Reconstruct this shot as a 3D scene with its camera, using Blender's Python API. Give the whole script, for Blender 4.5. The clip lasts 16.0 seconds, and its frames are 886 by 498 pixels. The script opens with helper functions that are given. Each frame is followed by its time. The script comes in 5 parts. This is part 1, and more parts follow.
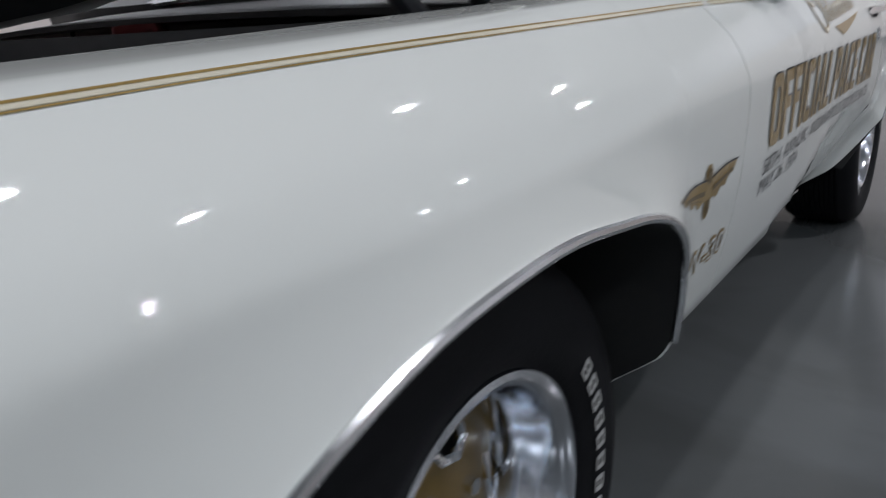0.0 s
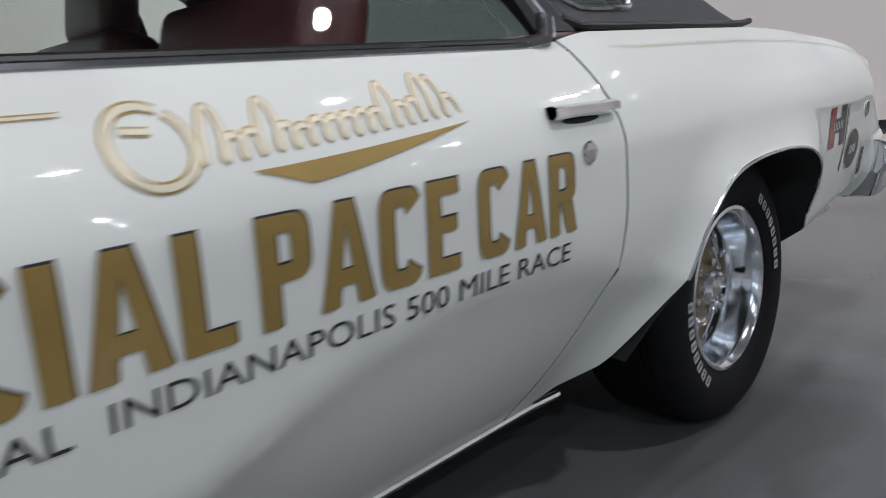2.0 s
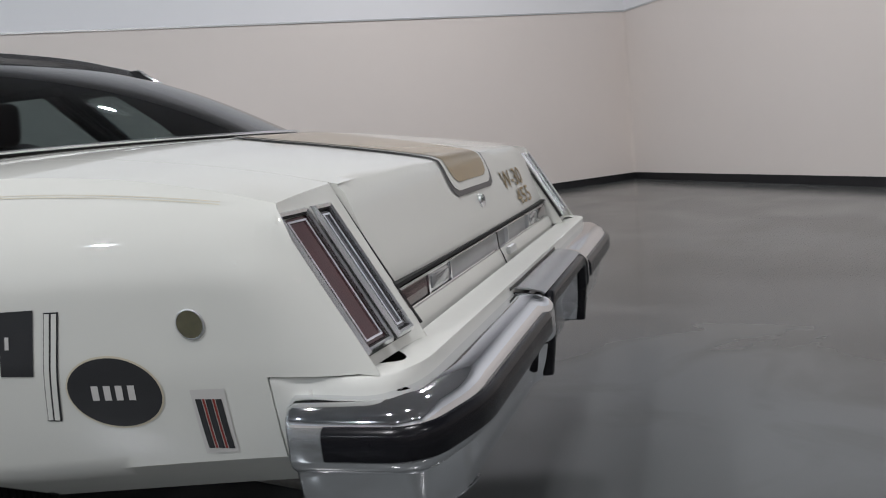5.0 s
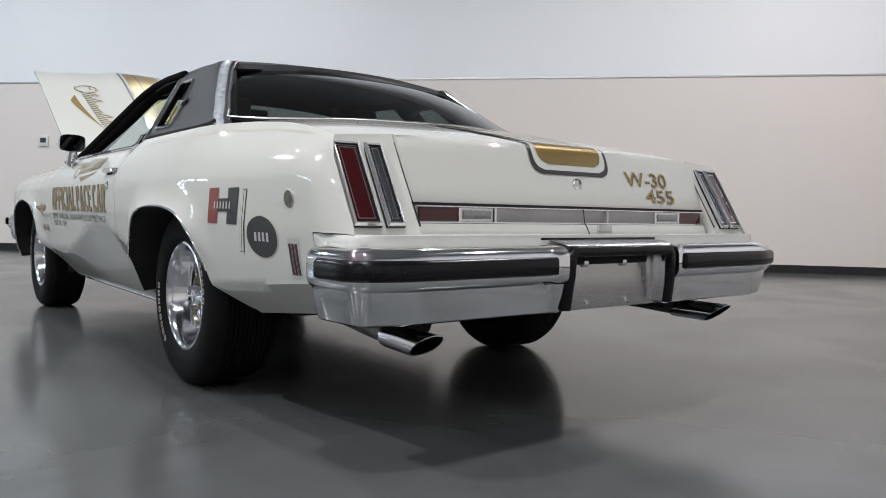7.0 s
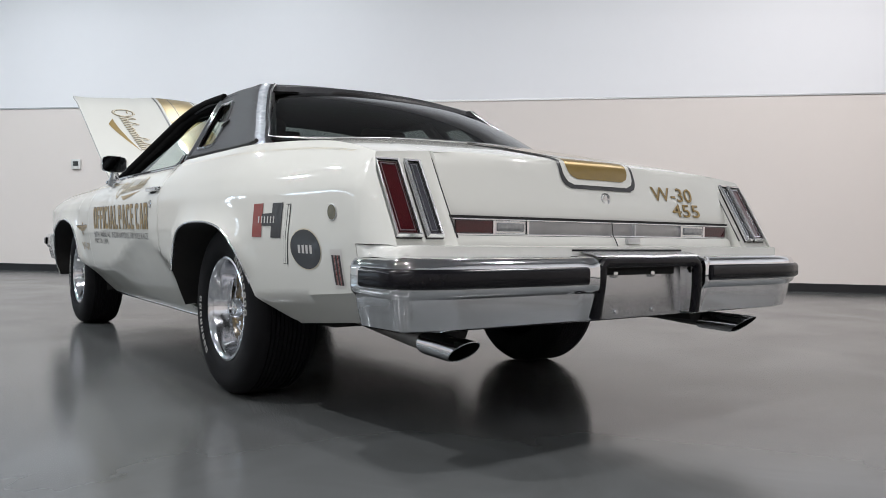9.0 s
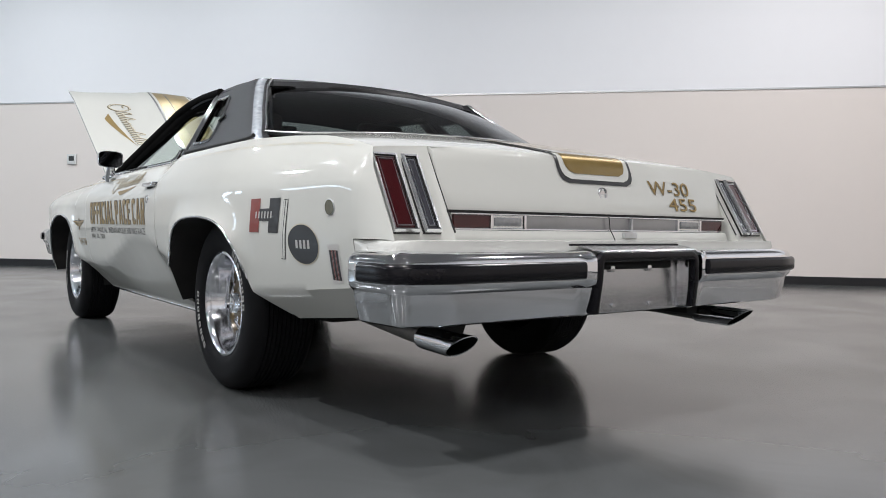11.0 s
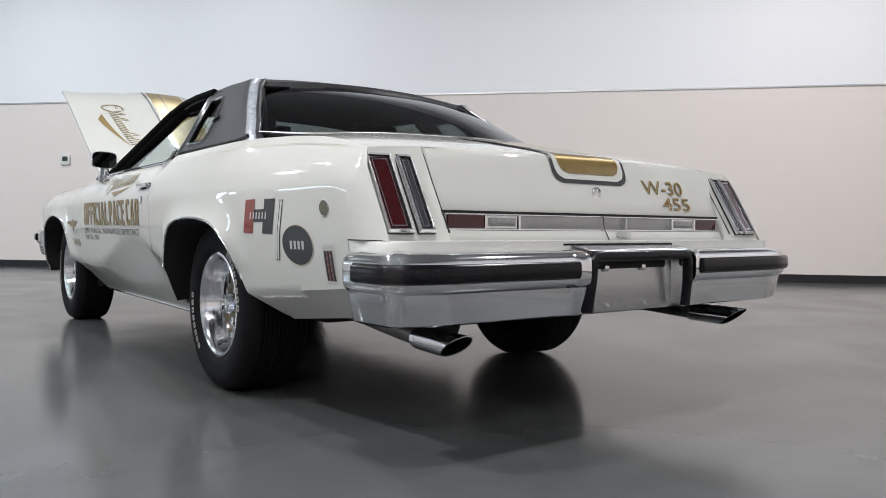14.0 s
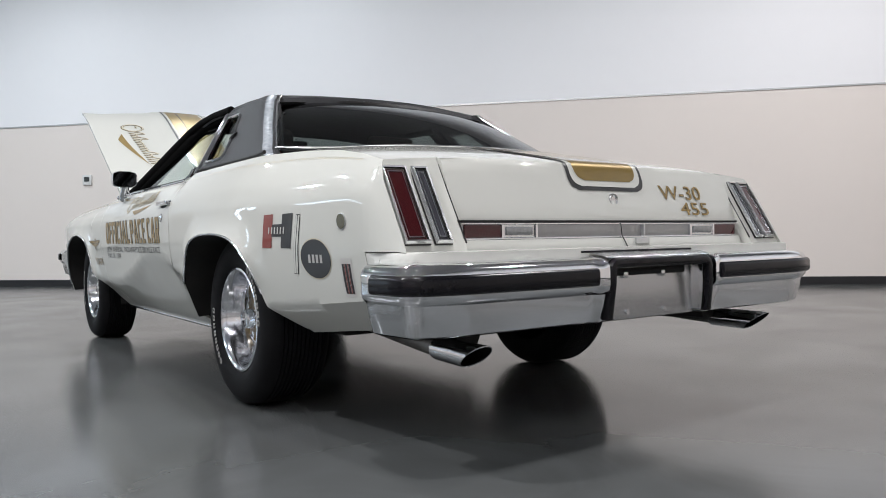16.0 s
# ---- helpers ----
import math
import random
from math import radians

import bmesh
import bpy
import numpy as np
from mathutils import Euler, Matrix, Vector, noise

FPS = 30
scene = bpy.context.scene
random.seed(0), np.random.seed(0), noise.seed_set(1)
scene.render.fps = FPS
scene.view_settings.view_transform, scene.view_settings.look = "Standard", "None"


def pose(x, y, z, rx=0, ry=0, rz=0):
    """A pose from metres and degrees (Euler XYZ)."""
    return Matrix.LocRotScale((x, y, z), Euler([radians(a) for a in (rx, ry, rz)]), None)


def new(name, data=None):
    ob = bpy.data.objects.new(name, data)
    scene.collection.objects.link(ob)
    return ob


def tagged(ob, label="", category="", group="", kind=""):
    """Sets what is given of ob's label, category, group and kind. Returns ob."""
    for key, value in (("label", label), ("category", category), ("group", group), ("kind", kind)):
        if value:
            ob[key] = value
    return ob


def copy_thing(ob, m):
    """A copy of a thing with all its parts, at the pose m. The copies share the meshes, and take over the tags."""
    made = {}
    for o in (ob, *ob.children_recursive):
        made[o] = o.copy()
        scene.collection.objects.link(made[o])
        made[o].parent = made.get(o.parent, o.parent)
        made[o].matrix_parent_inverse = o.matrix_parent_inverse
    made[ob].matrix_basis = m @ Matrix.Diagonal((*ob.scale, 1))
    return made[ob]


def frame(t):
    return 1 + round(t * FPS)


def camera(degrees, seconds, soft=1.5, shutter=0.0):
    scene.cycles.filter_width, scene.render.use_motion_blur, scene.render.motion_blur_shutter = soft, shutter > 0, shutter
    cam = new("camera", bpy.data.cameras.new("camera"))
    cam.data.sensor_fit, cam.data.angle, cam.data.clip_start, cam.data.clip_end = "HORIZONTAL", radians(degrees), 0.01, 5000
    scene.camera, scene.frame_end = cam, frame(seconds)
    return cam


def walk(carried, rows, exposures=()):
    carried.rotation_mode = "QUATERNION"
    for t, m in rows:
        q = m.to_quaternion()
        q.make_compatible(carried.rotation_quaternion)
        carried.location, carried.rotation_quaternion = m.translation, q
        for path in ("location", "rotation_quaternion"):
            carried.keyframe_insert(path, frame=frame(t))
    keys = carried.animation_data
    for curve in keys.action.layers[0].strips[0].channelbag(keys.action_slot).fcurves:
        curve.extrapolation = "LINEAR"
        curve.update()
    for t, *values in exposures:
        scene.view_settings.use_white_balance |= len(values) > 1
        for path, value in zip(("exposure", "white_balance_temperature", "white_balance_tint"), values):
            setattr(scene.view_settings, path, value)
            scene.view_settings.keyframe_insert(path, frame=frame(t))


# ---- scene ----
import collections

# The car's own frame is the world: x runs to the tail, y to its right-hand side, z up; the front axle is at x = 0.


def eye(x, y, z, yaw, pitch, roll):
    return pose(x, y, z, 90 + pitch, 0, yaw) @ pose(0, 0, 0, 0, 0, roll)


PATH = (
    (0.0, -0.484, -1.285, 0.908, -53.13, -17.56, -3.70),
    (0.5, -0.224, -1.381, 0.849, -55.23, -11.89, -2.72),
    (1.0, 0.138, -1.475, 0.826, -54.76, -12.03, -4.04),
    (1.5, 0.569, -1.568, 0.847, -49.70, -12.30, -3.84),
    (2.0, 1.059, -1.651, 0.880, -45.22, -11.80, -5.31),
    (2.5, 1.626, -1.769, 0.898, -39.29, -11.27, -5.92),
    (3.0, 2.228, -1.867, 0.864, -32.66, -9.53, -4.28),
    (3.5, 2.823, -1.914, 0.893, -23.25, -9.67, -3.84),
    (4.0, 3.371, -1.879, 0.925, -17.83, -10.91, -2.57),
    (4.2, 3.618, -1.908, 0.940, -11.32, -10.44, -3.47),
    (6.3, 5.558, -1.724, 0.946, 54.38, -5.78, -0.18),
    (6.5, 5.631, -1.775, 0.872, 55.05, -5.34, 1.49),
    (6.7, 5.657, -1.815, 0.757, 55.34, -3.62, 0.24),
    (7.0, 5.691, -1.843, 0.669, 52.42, -2.74, 1.09),
    (7.5, 5.728, -1.914, 0.633, 53.02, -1.33, -0.42),
    (8.0, 5.738, -1.930, 0.639, 53.06, -1.41, 0.71),
    (8.5, 5.738, -1.941, 0.638, 53.59, -1.07, 0.94),
    (9.0, 5.744, -1.941, 0.641, 53.94, -1.11, 0.88),
    (11.5, 5.746, -1.947, 0.645, 53.55, -1.65, 0.83),
    (12.0, 5.749, -1.949, 0.649, 53.44, -1.46, 1.11),
    (12.5, 5.749, -1.946, 0.647, 53.37, -1.30, 1.06),
    (13.0, 5.750, -1.942, 0.648, 53.33, -1.43, 0.78),
    (13.5, 5.747, -1.946, 0.648, 53.35, -1.54, 0.50),
    (14.0, 5.748, -1.944, 0.647, 53.33, -1.63, 0.53),
    (14.5, 5.747, -1.943, 0.648, 53.60, -1.61, 0.63),
    (15.0, 5.746, -1.944, 0.646, 54.19, -1.22, -0.02),
    (15.5, 5.749, -1.943, 0.645, 54.67, -0.82, -0.58),
    (16.0, 5.753, -1.942, 0.647, 54.76, -0.83, -0.88),
)
cam = camera(60.59, 16.0, soft=0.9, shutter=0.3)
walk(cam, [(row[0], eye(*row[1:])) for row in PATH], exposures=[(0.0, -0.74, 6180, 12), (0.5, -0.68, 6180, 12), (1.0, -0.48, 6180, 12), (1.5, -0.44, 6200, 12), (2.0, -0.58, 6200, 11), (2.5, -0.57, 6180, 11), (3.0, -0.58, 6180, 11), (4.2, -0.72, 6380, 10), (6.3, -0.50, 6420, 10), (7.0, -0.36, 6450, 10), (8.0, -0.22, 6480, 10), (16.0, -0.22, 6480, 10)])

# ---- light: a closed hall lit by high-bay lamps and by glowing panes in unseen doors ----
world = bpy.data.worlds.new("hall_air")
world.use_nodes = True
world.node_tree.nodes["Background"].inputs[0].default_value = (0.75, 0.8, 0.9, 1)
world.node_tree.nodes["Background"].inputs[1].default_value = 0.05
scene.world = world

CEILING = 5.6
# place and strength of each lamp; several are added to brighten walls, floor and car side
LAMPS = [(5.1, -1.8, 1.1), (8.9, -3.1, 1.2), (1.3, -1.2, 0.85), (3.1, -3.8, 1.7), (9.8, -7.2, 1.1), (7.0, -14.0, 1.3), (-1.6, -6.6, 2.1), (-5.0, -1.6, 0.85), (0.9, 3.4, 0.6), (4.8, 3.4, 1.3),
         (0.6, -11.0, 2.1), (5.4, -10.6, 1.6), (12.6, -5.6, 1.2), (-6.6, -6.0, 0.9), (-2.6, 1.0, 0.7), (2.8, 5.6, 1.1), (-4.2, -4.4, 1.3), (12.0, -11.0, 1.1)]
# lamps towards the nose are tinted cool to stand in for daylight
LAMP_W, LAMP_COOL, LAMP_WARM = 100, (0.875, 0.945, 1.0), (0.985, 0.97, 0.985)


# ---- materials ----
def material(name, base, rough=0.5, metal=0.0, coat=0.0, spec=0.5, vary=0.0, scale=8.0, bump=0.0, bump_scale=60.0, rough_vary=0.0, second=None, ior=1.5):
    m = bpy.data.materials.new(name)
    m.use_nodes = True
    nt = m.node_tree
    b = nt.nodes["Principled BSDF"]
    b.inputs["Base Color"].default_value = (*base, 1)
    b.inputs["Roughness"].default_value = rough
    b.inputs["Metallic"].default_value = metal
    b.inputs["Coat Weight"].default_value = coat
    b.inputs["Coat Roughness"].default_value = 0.03
    b.inputs["Specular IOR Level"].default_value = spec
    b.inputs["IOR"].default_value = ior
    tc = nt.nodes.new("ShaderNodeTexCoord")
    if vary or rough_vary:
        n1 = nt.nodes.new("ShaderNodeTexNoise")
        n1.inputs["Scale"].default_value, n1.inputs["Detail"].default_value = scale, 6
        n2 = nt.nodes.new("ShaderNodeTexNoise")
        n2.inputs["Scale"].default_value, n2.inputs["Detail"].default_value = scale * 9, 4
        nt.links.new(tc.outputs["Object"], n1.inputs["Vector"])
        nt.links.new(tc.outputs["Object"], n2.inputs["Vector"])
        add = nt.nodes.new("ShaderNodeMath")
        add.operation = "MULTIPLY_ADD"
        add.inputs[1].default_value = 0.35
        nt.links.new(n2.outputs["Fac"], add.inputs[0])
        nt.links.new(n1.outputs["Fac"], add.inputs[2])
        if vary:
            ramp = nt.nodes.new("ShaderNodeValToRGB")
            ramp.color_ramp.elements[0].position, ramp.color_ramp.elements[1].position = 0.35, 0.95
            lo = second or tuple(c * (1 - vary) for c in base)
            ramp.color_ramp.elements[0].color = (*lo, 1)
            ramp.color_ramp.elements[1].color = (*[min(1, c * (1 + vary)) for c in base], 1)
            nt.links.new(add.outputs[0], ramp.inputs[0])
            nt.links.new(ramp.outputs[0], b.inputs["Base Color"])
        if rough_vary:
            mr = nt.nodes.new("ShaderNodeMapRange")
            mr.inputs["From Min"].default_value, mr.inputs["From Max"].default_value = 0.4, 0.95
            mr.inputs["To Min"].default_value, mr.inputs["To Max"].default_value = rough - rough_vary, rough + rough_vary
            nt.links.new(add.outputs[0], mr.inputs[0])
            nt.links.new(mr.outputs[0], b.inputs["Roughness"])
    if bump:
        nb = nt.nodes.new("ShaderNodeTexNoise")
        nb.inputs["Scale"].default_value, nb.inputs["Detail"].default_value = bump_scale, 5
        nt.links.new(tc.outputs["Object"], nb.inputs["Vector"])
        bp = nt.nodes.new("ShaderNodeBump")
        bp.inputs["Strength"].default_value, bp.inputs["Distance"].default_value = bump, 0.004
        nt.links.new(nb.outputs["Fac"], bp.inputs["Height"])
        nt.links.new(bp.outputs[0], b.inputs["Normal"])
    return m


def glass(name, tint, gloss=0.06, edge=0.85):
    m = bpy.data.materials.new(name)
    m.use_nodes = True
    nt = m.node_tree
    nt.nodes.remove(nt.nodes["Principled BSDF"])
    tr, gl, mix, lw, up, ad = (nt.nodes.new(k) for k in ("ShaderNodeBsdfTransparent", "ShaderNodeBsdfGlossy", "ShaderNodeMixShader", "ShaderNodeLayerWeight", "ShaderNodeMath", "ShaderNodeMath"))
    tr.inputs[0].default_value = (*tint, 1)
    gl.inputs["Roughness"].default_value = 0.01
    lw.inputs["Blend"].default_value = 0.5
    up.operation, up.inputs[1].default_value = "POWER", 4.5
    ad.operation, ad.inputs[1].default_value, ad.inputs[2].default_value = "MULTIPLY_ADD", edge, gloss
    nt.links.new(lw.outputs["Facing"], up.inputs[0])
    nt.links.new(up.outputs[0], ad.inputs[0])
    nt.links.new(ad.outputs[0], mix.inputs[0])
    nt.links.new(tr.outputs[0], mix.inputs[1])
    nt.links.new(gl.outputs[0], mix.inputs[2])
    nt.links.new(mix.outputs[0], nt.nodes["Material Output"].inputs[0])
    return m


WHITE = material("white_paint", (0.66, 0.665, 0.625), 0.6, coat=1.0, spec=0.0, vary=0.012, scale=2.5)
FILLER = material("white_flexible_filler", (0.66, 0.665, 0.63), 0.5, coat=0.6, spec=0.0, vary=0.03, scale=6)
GOLD = material("gold_decal", (0.31, 0.205, 0.056), 0.42, metal=0.35, coat=0.6, vary=0.12, scale=14)
GOLD_LIGHT = material("pale_gold_decal", (0.60, 0.55, 0.42), 0.45, metal=0.1, coat=0.5, vary=0.05, scale=20)
WHEEL_GOLD = material("dark_gold_wheel_paint", (0.15, 0.095, 0.02), 0.3, metal=0.5, coat=0.9, vary=0.15, scale=30)
GOLD_PAINT = material("gold_metallic_paint", (0.25, 0.165, 0.036), 0.32, metal=0.5, coat=0.9, vary=0.06, scale=30)
BLACK_DECAL = material("black_decal", (0.018, 0.018, 0.02), 0.4, coat=0.4)
RED_DECAL = material("red_decal", (0.235, 0.027, 0.017), 0.4, coat=0.7)
GREY_DECAL = material("pale_grey_decal", (0.55, 0.54, 0.52), 0.45)
CHROME = material("chrome", (0.84, 0.85, 0.87), 0.06, metal=1.0, rough_vary=0.03, scale=5)
CHROME_RIM = material("rim_chrome", (0.80, 0.82, 0.86), 0.13, metal=1.0, rough_vary=0.04, scale=9)
CHROME_DULL = material("brushed_bright_metal", (0.72, 0.73, 0.74), 0.22, metal=1.0, rough_vary=0.06, scale=9)
PLATE = material("grey_bright_plate", (0.47, 0.475, 0.485), 0.26, metal=0.9, vary=0.06, scale=6)
ALU = material("satin_aluminium", (0.62, 0.63, 0.64), 0.34, metal=0.85, vary=0.06, scale=7)
STRIP_ALU = material("grey_brushed_strip", (0.40, 0.405, 0.41), 0.3, metal=0.8, vary=0.1, scale=4)
VINYL = material("black_grained_vinyl", (0.022, 0.023, 0.026), 0.45, spec=0.3, bump=0.5, bump_scale=420, vary=0.25, scale=12)
TRIM = material("black_trim", (0.011, 0.010, 0.010), 0.4, spec=0.3, vary=0.2, scale=12)
MATTE = material("matte_black_lining", (0.006, 0.006, 0.006), 0.9, spec=0.05, vary=0.2, scale=12)
GOLD_DARK = material("dark_gold_decal", (0.13, 0.088, 0.03), 0.45, metal=0.2, coat=0.4)
# near-black for bars and blocks that stand in for shade in gaps and slots
SHUT = material("panel_gap_shadow", (0.012, 0.012, 0.012), 0.8)
UNDER = material("underbody_black", (0.010, 0.0095, 0.009), 0.8, vary=0.5, scale=10)
RUBBER = material("tyre_rubber", (0.0065, 0.0065, 0.0075), 0.66, spec=0.13, vary=0.25, scale=9, bump=0.12, bump_scale=150)
BUMPER_RUBBER = material("bumper_rubber", (0.006, 0.006, 0.008), 0.22, spec=0.25, vary=0.2, scale=8)
TYRE_WHITE = material("tyre_lettering_white", (0.34, 0.335, 0.32), 0.6, vary=0.25, scale=40)
LENS_RED = material("red_lens", (0.045, 0.003, 0.005), 0.12, coat=1.0, spec=0.2, vary=0.2, scale=40)
LENS_DARK = material("smoked_lens", (0.045, 0.045, 0.055), 0.16, coat=1.0, vary=0.15, scale=40)
LENS_CLEAR = material("clear_ribbed_lens", (0.26, 0.27, 0.28), 0.12, metal=0.5, coat=1.0, vary=0.2, scale=60)
LENS_AMBER = material("olive_reflector", (0.09, 0.085, 0.05), 0.2, coat=1.0, vary=0.2, scale=80)
MAROON = material("maroon_vinyl", (0.062, 0.009, 0.009), 0.42, bump=0.3, bump_scale=160, vary=0.25, scale=9)
CARPET = material("dark_red_carpet", (0.05, 0.012, 0.012), 0.95, vary=0.4, scale=60)
STEEL = material("exhaust_steel", (0.16, 0.15, 0.14), 0.5, metal=0.8, vary=0.3, scale=12)
# mottled bluish grey puts the sheen of the black vinyl edge into its colour
ROLL_SHEEN = material("vinyl_roll_sheen", (0.46, 0.50, 0.54), 0.25, metal=0.6, vary=0.35, scale=45, bump=0.4, bump_scale=45)
ENGINE = material("engine_black", (0.03, 0.03, 0.032), 0.55, vary=0.3, scale=12)
GLASS = glass("tinted_glass", (0.88, 0.94, 0.91), 0.04)
GLASS_BACK = glass("tinted_rear_glass", (0.17, 0.205, 0.215), 0.04, 0.95)
WALL_LOW = material("cream_wall_paint", (0.80, 0.735, 0.69), 0.75, vary=0.015, scale=0.8, bump=0.05, bump_scale=90)
WALL_HIGH = material("white_wall_paint", (0.88, 0.88, 0.90), 0.75, vary=0.012, scale=0.8, bump=0.04, bump_scale=90)
BASE_MAT = material("black_rubber_baseboard", (0.012, 0.012, 0.014), 0.5, vary=0.2, scale=4)
CEIL_MAT = material("grey_ceiling_paint", (0.34, 0.345, 0.355), 0.9, vary=0.02, scale=1)
PLASTIC = material("white_plastic", (0.7, 0.7, 0.68), 0.45)
SCREEN = material("grey_display", (0.05, 0.055, 0.055), 0.2)
DAYLIGHT = bpy.data.materials.new("opal_daylight_panel")
DAYLIGHT.use_nodes = True


def floor_material():
    """Glossy grey epoxy with cloudy patches, scuffs and fine scratches."""
    m = material("grey_epoxy_floor", (0.135, 0.138, 0.138), 0.16, spec=0.5)
    nt = m.node_tree
    b = nt.nodes["Principled BSDF"]
    tc = nt.nodes.new("ShaderNodeTexCoord")

    def noise_node(scale, detail, dist=0.0):
        n = nt.nodes.new("ShaderNodeTexNoise")
        n.inputs["Scale"].default_value, n.inputs["Detail"].default_value, n.inputs["Distortion"].default_value = scale, detail, dist
        nt.links.new(tc.outputs["Object"], n.inputs["Vector"])
        return n

    big, mid, fine = noise_node(0.35, 4, 0.6), noise_node(1.3, 6, 0.8), noise_node(26, 4)
    ramp = nt.nodes.new("ShaderNodeValToRGB")
    ramp.color_ramp.elements[0].position, ramp.color_ramp.elements[1].position = 0.36, 0.66
    ramp.color_ramp.elements[0].color, ramp.color_ramp.elements[1].color = (0.084, 0.0885, 0.0885, 1), (0.114, 0.1205, 0.122, 1)
    nt.links.new(big.outputs["Fac"], ramp.inputs[0])
    mul = nt.nodes.new("ShaderNodeMix")
    mul.data_type, mul.blend_type = "RGBA", "MULTIPLY"
    mul.inputs[0].default_value = 1.0
    r2 = nt.nodes.new("ShaderNodeValToRGB")
    r2.color_ramp.elements[0].position, r2.color_ramp.elements[1].position = 0.40, 0.56
    r2.color_ramp.elements[0].color, r2.color_ramp.elements[1].color = (0.76, 0.755, 0.74, 1), (1, 1, 1, 1)
    nt.links.new(mid.outputs["Fac"], r2.inputs[0])
    nt.links.new(ramp.outputs[0], mul.inputs[6])
    nt.links.new(r2.outputs[0], mul.inputs[7])
    nt.links.new(mul.outputs[2], b.inputs["Base Color"])
    mr = nt.nodes.new("ShaderNodeMapRange")
    mr.inputs["From Min"].default_value, mr.inputs["From Max"].default_value = 0.35, 0.7
    mr.inputs["To Min"].default_value, mr.inputs["To Max"].default_value = 0.21, 0.13
    nt.links.new(mid.outputs["Fac"], mr.inputs[0])
    nt.links.new(mr.outputs[0], b.inputs["Roughness"])
    bp = nt.nodes.new("ShaderNodeBump")
    bp.inputs["Strength"].default_value, bp.inputs["Distance"].default_value = 0.02, 0.003
    nt.links.new(fine.outputs["Fac"], bp.inputs["Height"])
    nt.links.new(bp.outputs[0], b.inputs["Normal"])
    return m


FLOOR = floor_material()


# ---- mesh helpers ----
def mesh_object(name, bm, mat, smooth=True):
    bmesh.ops.recalc_face_normals(bm, faces=bm.faces)
    me = bpy.data.meshes.new(name)
    bm.to_mesh(me)
    bm.free()
    if smooth:
        me.shade_smooth()
        me.set_sharp_from_angle(angle=radians(38))
    me.materials.append(mat)
    return new(name, me)


def part(name, bm, mat, parent, label="", smooth=True, solid=0.0, out=None):
    """One mesh object under a thing or a part; a sheet with thickness grows away from its outer side."""
    ob = mesh_object(name, bm, mat, smooth)
    if solid:
        uses = collections.Counter(k for p in ob.data.polygons for k in p.edge_keys)
        for e in ob.data.edges:
            if uses[e.key] == 1:
                e.use_edge_sharp = True
        mid = Vector((1.6, 0, 0.55))
        if sum(p.area * p.normal.dot(Vector(out) if out else p.center - mid) for p in ob.data.polygons) < 0:
            ob.data.flip_normals()
    ob.parent = parent
    if parent.type == "MESH":
        ob.matrix_parent_inverse = parent.matrix_basis.inverted()
    if solid:
        mod = ob.modifiers.new("thickness", "SOLIDIFY")
        mod.thickness, mod.offset = solid, -1
    return tagged(ob, label) if label else ob


def grid(rows, keep=None, bm=None, close=False):
    """A sheet through rows of points."""
    bm = bm or bmesh.new()
    vs = [[bm.verts.new(p) for p in row] for row in rows]
    n = len(vs[0])
    for i in range(len(vs) - 1):
        for j in range(n if close else n - 1):
            if keep is None or keep(i, j):
                k = (j + 1) % n
                try:
                    bm.faces.new((vs[i][j], vs[i][k], vs[i + 1][k], vs[i + 1][j]))
                except ValueError:
                    pass
    return bm


def box(bm, lo, hi, bevel=0.0, seg=2):
    verts = bmesh.ops.create_cube(bm, size=1)["verts"]
    for v in verts:
        v.co = Vector([lo[i] + (v.co[i] + 0.5) * (hi[i] - lo[i]) for i in range(3)])
    if bevel:
        edges = {e for v in verts for e in v.link_edges}
        bmesh.ops.bevel(bm, geom=list(edges), offset=bevel, segments=seg, affect="EDGES", profile=0.6)
    return bm


def tube(path, radius, seg=10, bm=None, cap=True, closed=False, flat=1.0):
    """A round bar along a path; flat squashes it along z."""
    bm = bm or bmesh.new()
    path = [Vector(p) for p in path]
    rings = []
    for i, p in enumerate(path):
        a = path[i - 1] if i or closed else p
        b = path[(i + 1) % len(path)] if i < len(path) - 1 or closed else p
        d = (b - a).normalized()
        up = Vector((0, 0, 1)) if abs(d.z) < 0.95 else Vector((0, 1, 0))
        s = d.cross(up).normalized()
        u = s.cross(d)
        r = radius(i / max(1, len(path) - 1)) if callable(radius) else radius
        rings.append([bm.verts.new(p + s * math.cos(2 * math.pi * k / seg) * r + u * math.sin(2 * math.pi * k / seg) * r * flat) for k in range(seg)])
    m = len(rings)
    for i in range(m if closed else m - 1):
        for k in range(seg):
            bm.faces.new((rings[i][k], rings[i][(k + 1) % seg], rings[(i + 1) % m][(k + 1) % seg], rings[(i + 1) % m][k]))
    if cap and not closed:
        bm.faces.new(rings[0])
        bm.faces.new(rings[-1][::-1])
    return bm


def lathe(profile, seg=64, bm=None):
    """Turned about the y axis through the origin: profile of (radius, y)."""
    rows = [[(r * math.cos(2 * math.pi * k / seg), y, r * math.sin(2 * math.pi * k / seg)) for k in range(seg)] for r, y in profile]
    return grid(rows, bm=bm, close=True)


